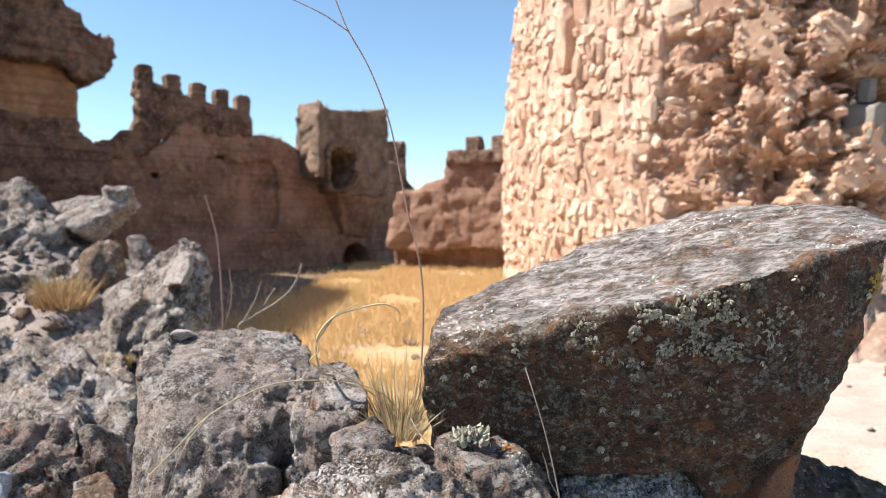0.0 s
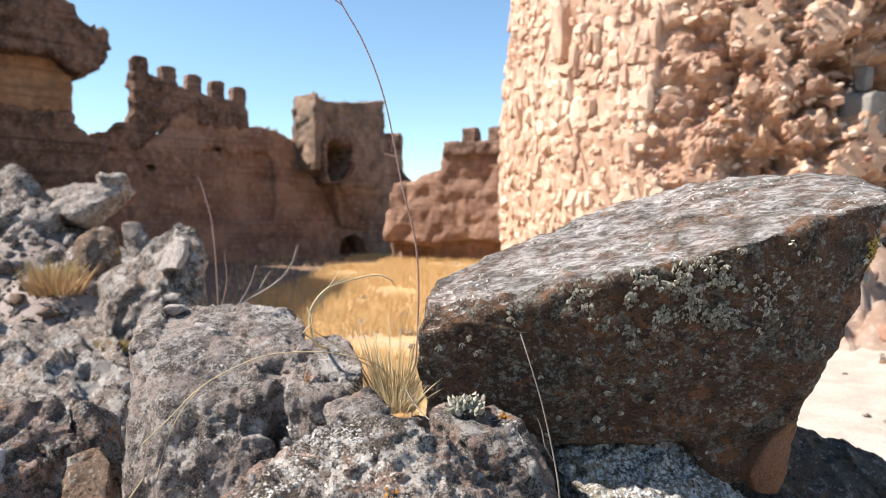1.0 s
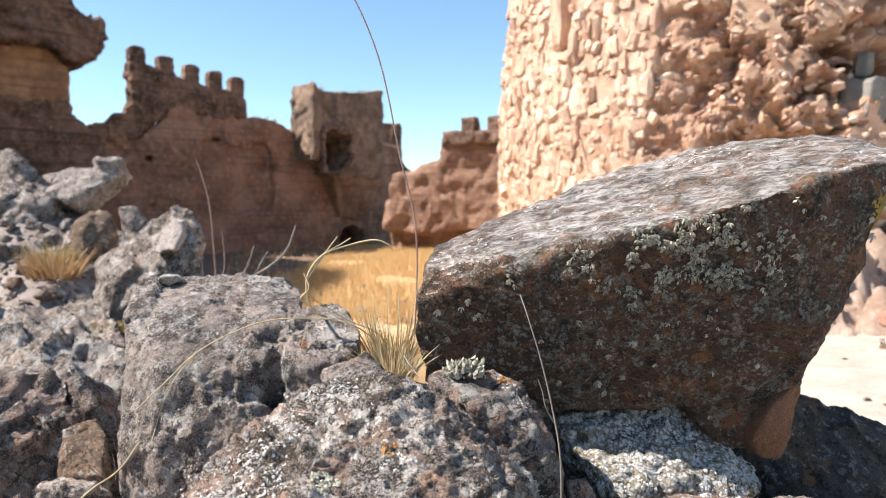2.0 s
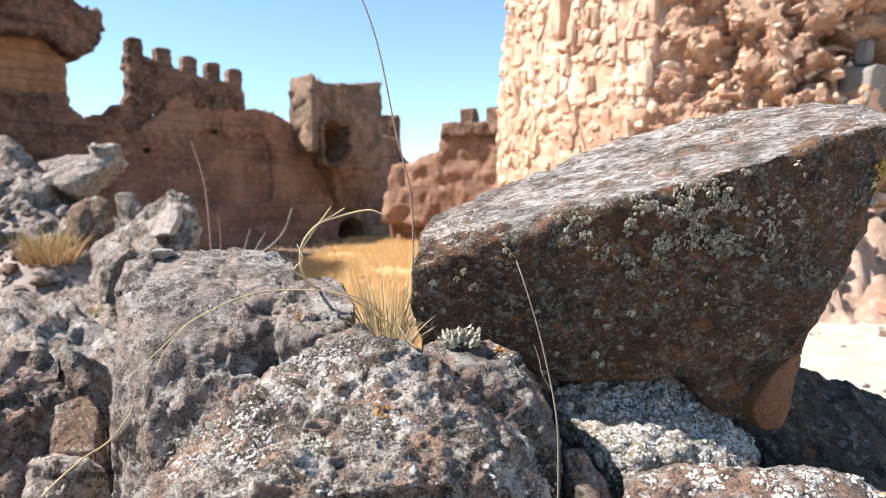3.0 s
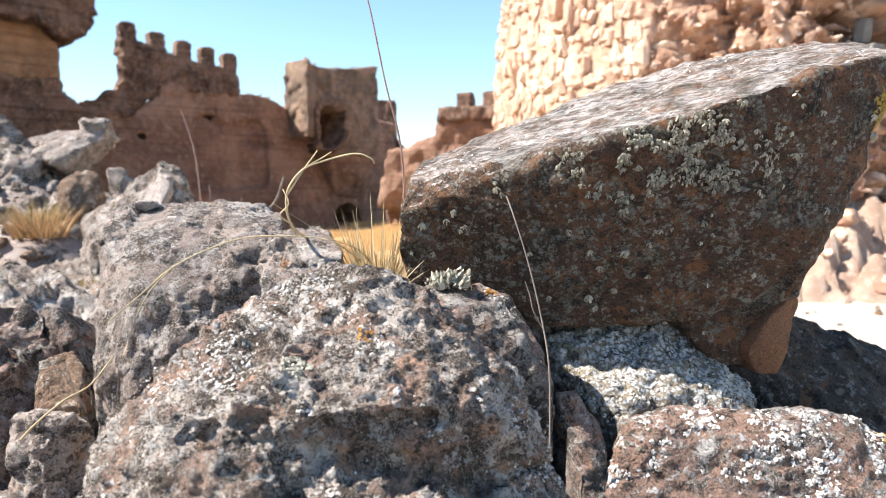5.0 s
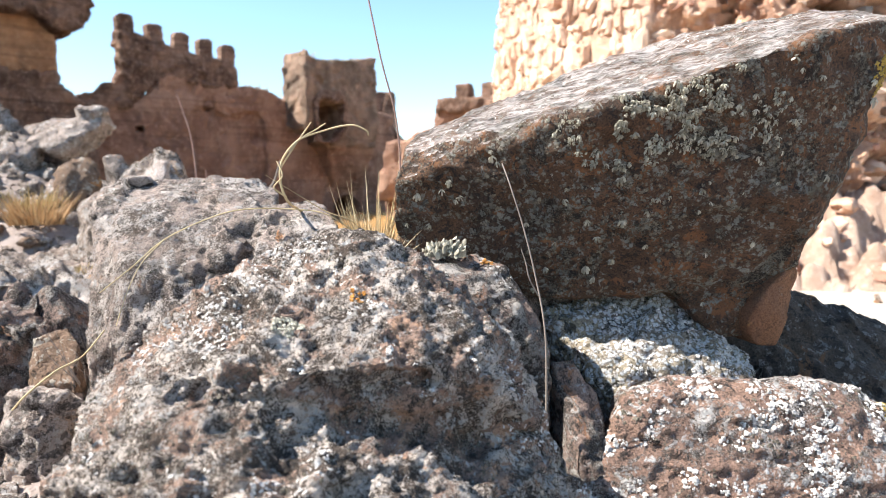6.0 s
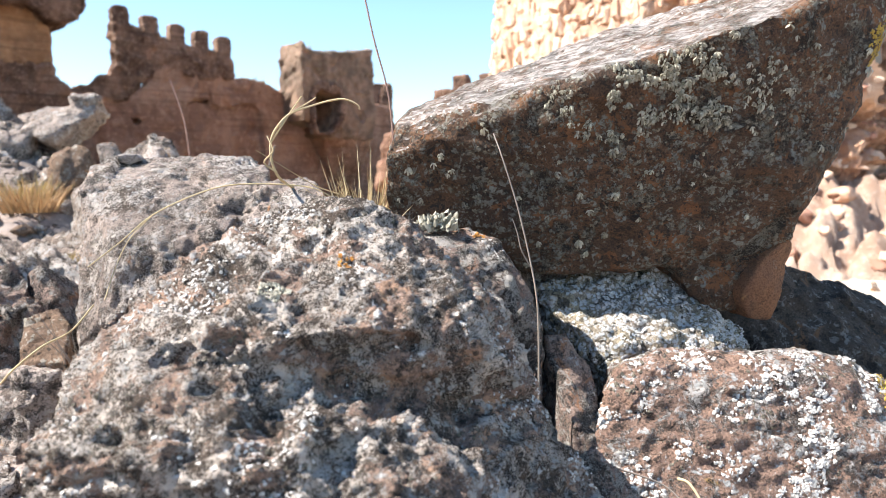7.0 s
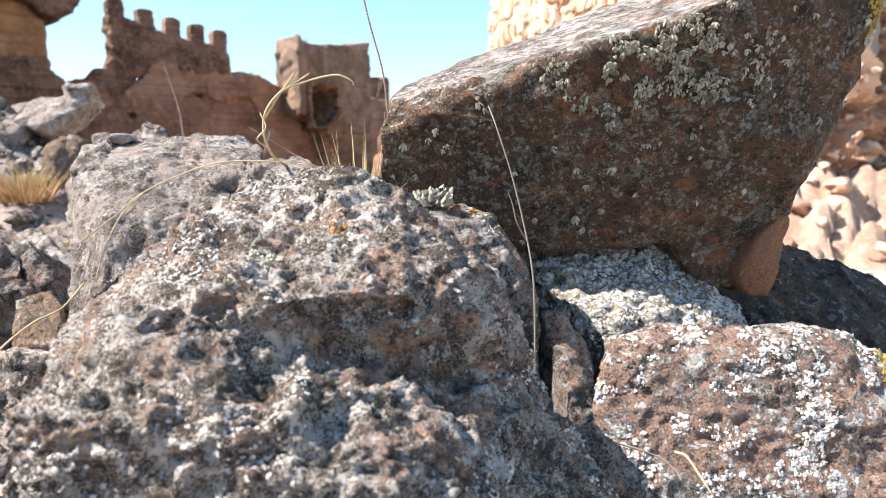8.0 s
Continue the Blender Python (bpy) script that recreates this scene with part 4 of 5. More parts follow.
boulder("crumbly_stone", "pale crumbling stone under the ochre stone", [footed([(-0.63, 1.08, 1.20), (-0.58, 1.07, 1.215), (-0.53, 1.08, 1.205), (-0.51, 1.1, 1.18), (-0.56, 1.05, 1.17), (-0.62, 1.06, 1.15), (-0.57, 1.15, 1.21)], 1.0, 1.1)], M_SLAB, 0.005, [("facets", 0.05, 0.015), ("knobs", 0.03, 0.012), ("soft", 0.012, 0.003)], 29.0)
boulder("brown_wedge_rock", "brown split rock standing beside the grey boulder", [footed([(-0.66, 1.24, 1.33), (-0.62, 1.22, 1.345), (-0.575, 1.2, 1.30), (-0.55, 1.2, 1.25), (-0.62, 1.18, 1.27), (-0.6, 1.3, 1.3)], 1.1, 1.05)], M_REDDISH, 0.005, [("facets", 0.06, 0.02), ("soft", 0.02, 0.004)], 30.0)


# ---- lichen ----
def rosette(bm, at, normal, size, lobes, lift, droop, rng):
    """A small rosette of curled lobes sitting on the stone."""
    n = Vector(normal)
    u = n.cross(Vector((rng.uniform(-1, 1), rng.uniform(-1, 1), rng.uniform(-1, 1)))).normalized()
    w = n.cross(u)
    at = Vector(at) - n * 0.0006
    for k in range(lobes):
        a = 2 * math.pi * (k + rng.uniform(-0.3, 0.3)) / lobes
        d = u * math.cos(a) + w * math.sin(a)
        s = n.cross(d)
        r = size * rng.uniform(0.6, 1.1)
        wide = size * rng.uniform(0.22, 0.4)
        h = lift * size * rng.uniform(0.4, 1.2)
        sag = Vector((0, 0, -droop * size))
        p = [at + n * h * 0.9 - s * wide * 0.3, at + n * h * 0.9 + s * wide * 0.3,
             at + d * r * 0.6 + n * h - s * wide + sag * 0.4, at + d * r * 0.6 + n * h + s * wide + sag * 0.4,
             at + d * r * 0.95 + n * h * 0.5 - s * wide * 0.7 + sag, at + d * r * 0.95 + n * h * 0.5 + s * wide * 0.7 + sag, at + d * r * 0.6 + n * h * 1.25 + sag * 0.4]
        v = [bm.verts.new(q) for q in p]
        for f in ((0, 1, 6), (0, 6, 2), (1, 3, 6), (2, 6, 4), (6, 3, 5), (6, 5, 4)):
            bm.faces.new([v[i] for i in f])


def lichen_on(ob, count, lo, hi, want, mat, name, label, lobes=6, lift=0.35, droop=0.0, seed=0):
    rng = random.Random(seed)
    polys = ob.data.polygons
    bm_pts = []
    tries = 0
    while len(bm_pts) < count and tries < count * 40:
        tries += 1
        p = polys[rng.randrange(len(polys))]
        c, n = p.center, p.normal
        if want(c, n) > rng.random():
            bm_pts.append((c.copy(), n.copy()))
    verts, faces = [], []
    for c, n in bm_pts:
        bm = bmesh.new()
        rosette(bm, c, n, rng.uniform(lo, hi) * rng.uniform(0.6, 1.0), lobes + rng.randint(-1, 2), lift, droop, rng)
        k = len(verts)
        bm.verts.index_update()
        verts += [tuple(v.co) for v in bm.verts]
        faces += [tuple(k + v.index for v in f.verts) for f in bm.faces]
        bm.free()
    mesh = bpy.data.meshes.new(name)
    mesh.from_pydata(verts, [], faces)
    return finish(name, mesh, mat, ob, False, label, "stuff")


def patchy(scale, lo, hi, off=0.0):
    return lambda c, n: smooth(lo, hi, noise.fractal(c * scale + Vector((off, off, 0)), 0.9, 2.1, 3))


def big_cluster(c, n):
    """Thick lichen along the upper break of the boulder, thinning out below it."""
    line = 1.545 + 0.17 * (c.x - 0.1) if c.x > 0.1 else 1.5
    near = math.exp(-((c.z - line) / 0.05) ** 2) * smooth(0.14, 0.25, c.x) * smooth(0.46, 0.33, c.x)
    return near * smooth(0.05, 0.35, noise.fractal(c * 30, 0.9, 2.1, 3)) if n.y < 0.2 and n.z < 0.6 else 0.0


def front_face(c, n):
    return (0.75 if n.z < 0.45 and n.y < 0.4 else 0.10) * smooth(-0.45, 0.2, noise.fractal(c * 14 + Vector((4, 0, 0)), 0.9, 2.1, 3))


M_DULL = straw_material("dull scaly lichen", (0.21, 0.18, 0.135), (0.07, 0.056, 0.042), 0.0)
lichen_on(big_boulder, 1700, 0.0025, 0.0062, big_cluster, M_LICHEN, "leafy_lichen", "pale green curled leafy lichen", 4, 1.2, 0.7, 1)
lichen_on(big_boulder, 5200, 0.002, 0.0045, front_face, M_DULL, "scaly_lichen", "dull grey scaly lichen", 5, 0.35, 0.1, 2)
lichen_on(big_boulder, 60, 0.004, 0.008, lambda c, n: 1.0 if n.y < -0.3 and n.z < 0.3 else 0.0, M_LICHEN, "hanging_lichen", "pale hanging lichen tufts", 5, 0.8, 0.8, 3)
lichen_on(big_boulder, 1400, 0.0015, 0.004, lambda c, n: smooth(0.45, 0.7, n.z) * patchy(12, 0.1, 0.4, 3)(c, n), M_WHITELICHEN, "white_crust", "white crust lichen", 5, 0.2, 0.0, 4)
lichen_on(front_rock, 5600, 0.0012, 0.0032, lambda c, n: smooth(-0.1, 0.4, n.z) * patchy(15, 0.08, 0.4)(c, n), M_WHITELICHEN, "white_crust", "white and grey crust lichen", 4, 0.5, 0.0, 5)
lichen_on(front_rock, 3700, 0.0012, 0.003, lambda c, n: patchy(14, 0.05, 0.4, 9)(c, n), M_DULL, "scaly_lichen", "dull grey scaly lichen", 4, 0.5, 0.0, 6)
lichen_on(left_rock, 1200, 0.0015, 0.0035, patchy(11, 0.2, 0.5, 4), M_WHITELICHEN, "white_crust", "white crust lichen", 4, 0.4, 0.0, 7)
lichen_on(left_rock, 2200, 0.0015, 0.004, patchy(9, 0.05, 0.4, 14), M_DULL, "scaly_lichen", "dull grey scaly lichen", 4, 0.4, 0.0, 8)
lichen_on(white_rock, 4500, 0.002, 0.0045, patchy(12, -0.3, 0.1, 2), M_WHITELICHEN, "white_crust", "thick white crust lichen", 5, 0.7, 0.0, 9)
lichen_on(slab, 5200, 0.0018, 0.0052, patchy(24, -0.02, 0.30, 6), M_WHITELICHEN, "white_crust", "white crust lichen", 5, 0.5, 0.0, 10)
lichen_on(slab, 2000, 0.0015, 0.004, patchy(13, 0.05, 0.3, 16), M_DULL, "scaly_lichen", "dull grey scaly lichen", 4, 0.4, 0.0, 11)
lichen_on(cobble, 900, 0.002, 0.004, patchy(18, -0.1, 0.3, 3), M_WHITELICHEN, "white_crust", "white crust lichen", 5, 0.6, 0.0, 13)
lichen_on(tuft_rock, 1200, 0.0015, 0.0035, patchy(16, 0.05, 0.4, 7), M_WHITELICHEN, "white_crust", "white crust lichen", 4, 0.4, 0.0, 12)


def spot(ob, count, p, r, mat, name, label, lo=0.002, hi=0.004, seed=20):
    """A small dense patch of lichen round one point of the rock."""
    near = [k for k, q in enumerate(ob.data.polygons) if (q.center - Vector(p)).length < r]
    rng = random.Random(seed)
    verts, faces = [], []
    for k in (rng.choice(near) for _ in range(count if near else 0)):
        q = ob.data.polygons[k]
        bm = bmesh.new()
        rosette(bm, q.center, q.normal, rng.uniform(lo, hi), 5, 0.6, 0.0, rng)
        bm.verts.index_update()
        o = len(verts)
        verts += [tuple(v.co) for v in bm.verts]
        faces += [tuple(o + v.index for v in f.verts) for f in bm.faces]
        bm.free()
    mesh = bpy.data.meshes.new(name)
    mesh.from_pydata(verts, [], faces)
    return finish(name, mesh, mat, ob, False, label, "stuff")


M_ORANGE = straw_material("orange lichen", (0.52, 0.24, 0.05), (0.40, 0.17, 0.04), 0.0)
M_MUSTARD = straw_material("mustard lichen", (0.48, 0.33, 0.06), (0.36, 0.24, 0.05), 0.0)
spot(front_rock, 8, (-0.043, 0.632, 1.414), 0.008, M_ORANGE, "orange_lichen", "small orange lichen spot", seed=21)
spot(front_rock, 70, (-0.027, 0.608, 1.383), 0.012, M_WHITELICHEN, "white_patch", "bright white lichen patch", seed=22)
spot(front_rock, 60, (-0.095, 0.60, 1.40), 0.014, M_LICHEN, "green_lichen", "pale green lichen spot", seed=23)
spot(tuft_rock, 16, (0.085, 0.90, 1.41), 0.008, M_ORANGE, "orange_lichen", "small orange lichen spot", seed=24)
spot(slab, 420, (0.57, 0.83, 1.21), 0.05, M_MUSTARD, "mustard_lichen", "mustard yellow lichen patch", seed=25)
spot(big_boulder, 120, (0.555, 0.87, 1.62), 0.03, M_MUSTARD, "mustard_lichen", "mustard yellow lichen patch", seed=26)


def lichen_tuft():
    rng = random.Random(5)
    bm = bmesh.new()
    for k in range(80):
        a, r = rng.uniform(0, 6.28), rng.uniform(0, 0.024)
        out = Vector((math.cos(a) * r * 24, math.sin(a) * r * 24, 0.75)).normalized()
        base = Vector((0.034 + r * math.cos(a), 0.893 + 0.6 * r * math.sin(a), 1.415 + 0.010 * (1 - r / 0.026)))
        rosette(bm, base, out, rng.uniform(0.004, 0.010), 3, 1.7, 0.0, rng)
    ob = part("lichen_tuft", bm, M_LICHEN)
    return tagged(ob, "pale green shrubby lichen tuft on the reddish stone", "lichen")


lichen_tuft()


# ---- grass, stems and twigs ----
def stalk(name, label, category, lines, mat, r0, r1):
    bm = bmesh.new()
    tube(bm, lines[0], r0, r1)
    ob = part(name, bm, mat, None, smooth=True)
    for branch in lines[1:]:
        bm = bmesh.new()
        tube(bm, branch, r0 * 0.7, r1 * 0.7)
        part("side_branch", bm, mat, ob, smooth=True)
    return tagged(ob, label, category)


stalk("tall_grass_stem", "tall thin reddish grass stem with a forked tip", "grass stem",
      [[(-0.052, 1.30, 1.278), (-0.038, 1.30, 1.487), (-0.041, 1.30, 1.613), (-0.066, 1.30, 1.724), (-0.097, 1.30, 1.881), (-0.134, 1.30, 1.984), (-0.176, 1.30, 2.060), (-0.202, 1.30, 2.123), (-0.232, 1.30, 2.176)],
       [(-0.174, 1.30, 2.056), (-0.222, 1.30, 2.088), (-0.274, 1.30, 2.113), (-0.327, 1.30, 2.139)]], M_STEM, 0.0019, 0.0011)
stalk("bent_straw", "bent yellow straw with a split drooping tip", "grass stem",
      [[(-0.166, 1.055, 1.47), (-0.176, 1.01, 1.485), (-0.183, 1.0, 1.511), (-0.18, 1.0, 1.54), (-0.16, 1.0, 1.565), (-0.134, 1.0, 1.576), (-0.089, 1.0, 1.586), (-0.067, 1.0, 1.579), (-0.063, 1.0, 1.572)],
       [(-0.183, 1.0, 1.53), (-0.16, 1.0, 1.563), (-0.148, 1.0, 1.579), (-0.139, 1.0, 1.591)], [(-0.17, 1.0, 1.552), (-0.156, 1.0, 1.568), (-0.133, 1.0, 1.581), (-0.12, 1.0, 1.589)],
       [(-0.176, 1.0, 1.492), (-0.19, 0.99, 1.505), (-0.178, 0.99, 1.52), (-0.187, 1.0, 1.54)]], M_PALESTRAW, 0.0021, 0.0011)
stalk("dead_stalk", "grey dead stalk leaning on the tilted boulder", "twig",
      [[(0.141, 0.8, 1.20), (0.142, 0.8, 1.302), (0.14, 0.8, 1.351), (0.133, 0.81, 1.399), (0.121, 0.815, 1.453), (0.107, 0.82, 1.501), (0.099, 0.835, 1.528)],
       [(0.134, 0.805, 1.384), (0.124, 0.8, 1.403), (0.12, 0.8, 1.421), (0.115, 0.8, 1.436)]], M_TWIG, 0.0013, 0.0008)
stalk("arching_straw", "long pale straw arching over the rocks", "grass stem",
      [[(-0.366, 0.86, 1.388), (-0.343, 0.9, 1.414), (-0.317, 0.93, 1.442), (-0.274, 0.96, 1.465), (-0.229, 0.98, 1.477), (-0.161, 1.0, 1.475), (-0.117, 1.0, 1.465), (-0.075, 1.02, 1.43)],
       [(-0.345, 0.85, 1.351), (-0.343, 0.88, 1.386), (-0.333, 0.9, 1.417), (-0.317, 0.93, 1.442)]], M_PALESTRAW, 0.0008, 0.0010)
stalk("low_straw", "pale straw lying low across the stones", "grass stem", [[(-0.44, 0.8, 1.27), (-0.422, 0.8, 1.288), (-0.401, 0.82, 1.307), (-0.386, 0.85, 1.316), (-0.373, 0.88, 1.34)]], M_PALESTRAW, 0.0013, 0.001)
stalk("drooping_straw", "thin straw drooping out of the grass tuft", "grass stem", [[(-0.203, 1.0, 1.522), (-0.167, 1.0, 1.499), (-0.124, 1.0, 1.472), (-0.087, 1.0, 1.456), (-0.06, 1.02, 1.42)]], M_STRAW, 0.0005, 0.0011)
stalk("curled_rootlet", "bleached curled rootlet hanging from the grass", "twig", [[(-0.046, 0.985, 1.425), (-0.035, 0.955, 1.415), (-0.02, 0.93, 1.405), (-0.005, 0.90, 1.40), (0.012, 0.87, 1.395)]], M_TWIG, 0.0012, 0.0008)
stalk("fallen_twig", "thin dark twig lying across the sandstone slab", "twig", [[(0.212, 0.745, 1.182), (0.237, 0.740, 1.175), (0.258, 0.735, 1.167), (0.272, 0.725, 1.155), (0.273, 0.710, 1.143)]], M_TWIG, 0.0011, 0.0008)
stalk("dry_leaf_stem", "pale dry stem fallen on the sandstone slab", "twig", [[(0.276, 0.745, 1.169), (0.284, 0.735, 1.168), (0.293, 0.720, 1.153), (0.299, 0.710, 1.142)]], M_PALESTRAW, 0.0018, 0.0009)
stalk("grey_twig", "bleached forked twig standing on the bank", "twig",
      [[(-0.66, 2.2, 1.12), (-0.651, 2.2, 1.356), (-0.615, 2.2, 1.401), (-0.525, 2.2, 1.455), (-0.471, 2.2, 1.509), (-0.444, 2.2, 1.58)], [(-0.633, 2.2, 1.392), (-0.597, 2.2, 1.455), (-0.575, 2.2, 1.518)],
       [(-0.58, 2.2, 1.42), (-0.55, 2.21, 1.475), (-0.53, 2.2, 1.50)]], M_TWIG, 0.0042, 0.003)
stalk("dead_weed", "thin brown dead stem standing on the bank", "twig", [[(-0.728, 2.3, 1.05), (-0.728, 2.3, 1.322), (-0.732, 2.3, 1.472), (-0.743, 2.3, 1.64), (-0.761, 2.3, 1.724), (-0.784, 2.3, 1.798)],
      [(-0.728, 2.3, 1.35), (-0.70, 2.3, 1.45), (-0.705, 2.3, 1.56)]], M_STEM, 0.0036, 0.0022)


def grass_tuft(name, label, at, count, spread, low, high, lean, mat, width, seed):
    rng = random.Random(seed)
    bm = bmesh.new()
    for k in range(count):
        a, r = rng.uniform(0, 6.28), spread * math.sqrt(rng.random())
        base = Vector(at) + Vector((r * math.cos(a), 0.7 * r * math.sin(a), 0))
        h = rng.uniform(low, high)
        tip = base + Vector((math.cos(a) * lean * rng.uniform(0.1, 1.2) * h, math.sin(a) * lean * h * rng.uniform(0.1, 1), h))
        blade(bm, base, tip, width * rng.uniform(0.6, 1.3), h * rng.uniform(0.0, 0.35), rng, 6)
    ob = part(name, bm, mat)
    return tagged(ob, label, "grass", "dry grass tufts")


grass_tuft("grass_tuft", "dry straw coloured grass tuft between two boulders", (-0.066, 1.03, 1.40), 130, 0.030, 0.05, 0.11, 0.5, M_STRAW, 0.0024, 1)
grass_tuft("grass_tuft", "short curled dry grass at the foot of the boulder", (-0.066, 1.0, 1.39), 260, 0.032, 0.025, 0.08, 0.9, M_PALESTRAW, 0.0015, 2)
grass_tuft("grass_tuft", "few long dry grass blades between two boulders", (-0.062, 1.03, 1.40), 16, 0.026, 0.10, 0.165, 0.30, M_PALESTRAW, 0.0019, 3)
grass_tuft("grass_clump", "green and yellow grass clump on the rubble bank", (-1.571, 2.84, 1.396), 200, 0.08, 0.06, 0.15, 0.6, M_GREENGRASS, 0.006, 4)
grass_tuft("grass_clump", "drooping dry orange grass clump on the rubble bank", (-1.502, 2.74, 1.371), 330, 0.10, 0.05, 0.15, 0.8, M_RUSTGRASS, 0.005, 14)
grass_tuft("grass_clump", "small dry grass clump on the rubble bank", (-1.70, 2.62, 1.22), 120, 0.09, 0.05, 0.13, 0.6, M_STRAW, 0.006, 5)
grass_tuft("grass_clump", "green cushion of low grass on the bank", (-1.118, 2.38, 1.21), 220, 0.045, 0.03, 0.06, 0.5, M_GREENGRASS, 0.006, 6)
grass_tuft("grass_clump", "dry grass in front of the grey boulder", (-0.42, 0.98, 1.25), 26, 0.05, 0.06, 0.13, 0.6, M_TWIG, 0.0010, 7)


for s_at, z_at, n in ((5.35, 5.3, 40), (6.0, 5.2, 60), (6.6, 5.27, 60), (7.3, 5.36, 60), (4.0, 4.36, 40), (4.3, 4.3, 50)):
    x_at, y_at, _ = plane_point(s_at, z_at, 0.25 if s_at > 5 else 1.2)
    tagged(grass_tuft("wall_weed", "dry weeds growing on the broken wall top", (x_at, y_at, z_at - 0.03), n, 0.28, 0.05, 0.16, 0.7, M_GREENGRASS, 0.02, int(s_at * 10)), kind="stuff")

# ---- loose stones ----
def stone_mesh(seed, flat=0.7, points=18, mat=None, rough=True):
    rng = random.Random(seed)
    bm = bmesh.new()
    for k in range(points):
        v = Vector((rng.gauss(0, 1), rng.gauss(0, 1), rng.gauss(0, 1))).normalized()
        bm.verts.new((v.x * rng.uniform(0.75, 1.05) * 0.5, v.y * rng.uniform(0.75, 1.05) * 0.5, v.z * flat * 0.5))
    res = bmesh.ops.convex_hull(bm, input=bm.verts)
    junk = [g for g in set(res["geom_interior"] + res["geom_unused"]) if isinstance(g, bmesh.types.BMVert)]
    bmesh.ops.delete(bm, geom=junk, context="VERTS")
    mesh = bpy.data.meshes.new("stone")
    bm.to_mesh(mesh)
    bm.free()
    if rough:
        mesh = roughen(remeshed(mesh, 0.085), [("soft", 0.5, 0.05), ("facets", 0.4, 0.22), ("facets", 0.2, 0.08), ("soft", 0.12, 0.02)], seed)
        mesh.polygons.foreach_set("use_smooth", [True] * len(mesh.polygons))
    if mat:
        mesh.materials.clear()
        mesh.materials.append(mat)
    return mesh


RUBBLE = [stone_mesh(100 + i, 0.55 + 0.05 * i, 14, (M_RUBBLE, M_RUBBLE, M_GREY, M_RUBBLE, M_BROWN, M_RUBBLE)[i]) for i in range(6)]
RUBBLE_WORDS = ("grey weathered rubble stone on the bank", "rough grey rubble stone with lichen", "dark grey rubble stone on the bank", "pale grey broken rubble stone",
                "ochre brown rubble stone on the bank", "rounded grey rubble stone on the bank")
rng = random.Random(77)


def loose_stone(x, y, size, i, sink=0.25):
    ob = new("rubble_stone", RUBBLE[i])
    ob.matrix_world = Matrix.Translation((x, y, ground_height(x, y) + size * (0.25 - sink))) @ Euler((rng.uniform(-0.5, 0.5), rng.uniform(-0.5, 0.5), rng.uniform(0, 6.28))).to_matrix().to_4x4() @ Matrix.Diagonal((size, size * rng.uniform(0.7, 1.0), size * rng.uniform(0.8, 1.1), 1))
    tagged(ob, RUBBLE_WORDS[i], "stone", "rubble stones on the bank")


for k in range(210):
    y = rng.uniform(1.5, 3.4)
    x = rng.uniform(-0.68 * y - 0.1, -0.85 + 0.1 * (y - 2.4))
    loose_stone(x, y, rng.uniform(0.06, 0.15) * (2.0 if rng.random() < 0.2 else 1.0), rng.choice((0, 1, 2, 3, 3, 5, 0, 1, 4)))
for k in range(60):
    x, y = rng.uniform(-0.95, -0.5), rng.uniform(0.85, 1.5)
    loose_stone(x, y, rng.uniform(0.03, 0.10), rng.choice((0, 1, 2, 3, 4, 2)))
for k in range(45):
    x, y = rng.uniform(-0.45, 0.9), rng.uniform(0.72, 1.45)
    loose_stone(x, y, rng.uniform(0.03, 0.09), rng.choice((0, 1, 2, 3, 4, 2)))

# yard stones and the fallen stones at the foot of the tower
for k in range(60):
    x, y = rng.uniform(-3.0, 7.5), rng.uniform(5.0, 20.0)
    if (x - TC[0]) ** 2 + (y - TC[1]) ** 2 > 18:
        ob = new("yard_stone", RUBBLE[(0, 3, 5, 4)[k % 4]])
        size = rng.uniform(0.06, 0.28)
        ob.matrix_world = Matrix.Translation((x, y, ground_height(x, y) + size * 0.08)) @ Euler((0, 0, rng.uniform(0, 6.28))).to_matrix().to_4x4() @ Matrix.Diagonal((size, size * 0.8, size * 0.7, 1))
        tagged(ob, "small stone lying in the dry yard", "stone", "stones in the yard")
for k in range(45):
    x, y = rng.uniform(1.9, 6.0), rng.uniform(3.6, 8.0)
    size = rng.uniform(0.03, 0.13)
    ob = new("yard_stone", RUBBLE[(3, 5, 4)[k % 3]])
    ob.matrix_world = Matrix.Translation((x, y, ground_height(x, y) + size * 0.1)) @ Euler((0, 0, rng.uniform(0, 6.28))).to_matrix().to_4x4() @ Matrix.Diagonal((size, size * 0.8, size * 0.7, 1))
    tagged(ob, "small stone lying on the pale dusty ground", "stone", "stones in the yard")
M_TALUS = earth_material("pale rubble and dust", (0.55, 0.40, 0.31), (0.40, 0.26, 0.19), (0.62, 0.49, 0.40), 3.0, 0.0, 0.06)


def talus_height(phi, r):
    """The slope of fallen rubble against the broken side of the tower."""
    q = tower_point(phi, 0, r)
    ends = smooth(62, 74, phi) * smooth(138, 124, phi)
    z = (1.15 - 0.1 * noise.noise(q * 0.8)) * ends * smooth(5.3, 3.0, r) + 0.26 * noise.fractal(q * 2.2, 0.8, 2.1, 4) * smooth(5.5, 4.6, r) * ends
    cell = noise.voronoi(q * 3.6)
    z += (0.30 * (0.4 - cell[0][0]) + 0.12 * noise.cell(cell[1][0] * 5.1)) * smooth(5.4, 4.8, r) * ends
    return ground_height(q.x, q.y) - 0.05 + z


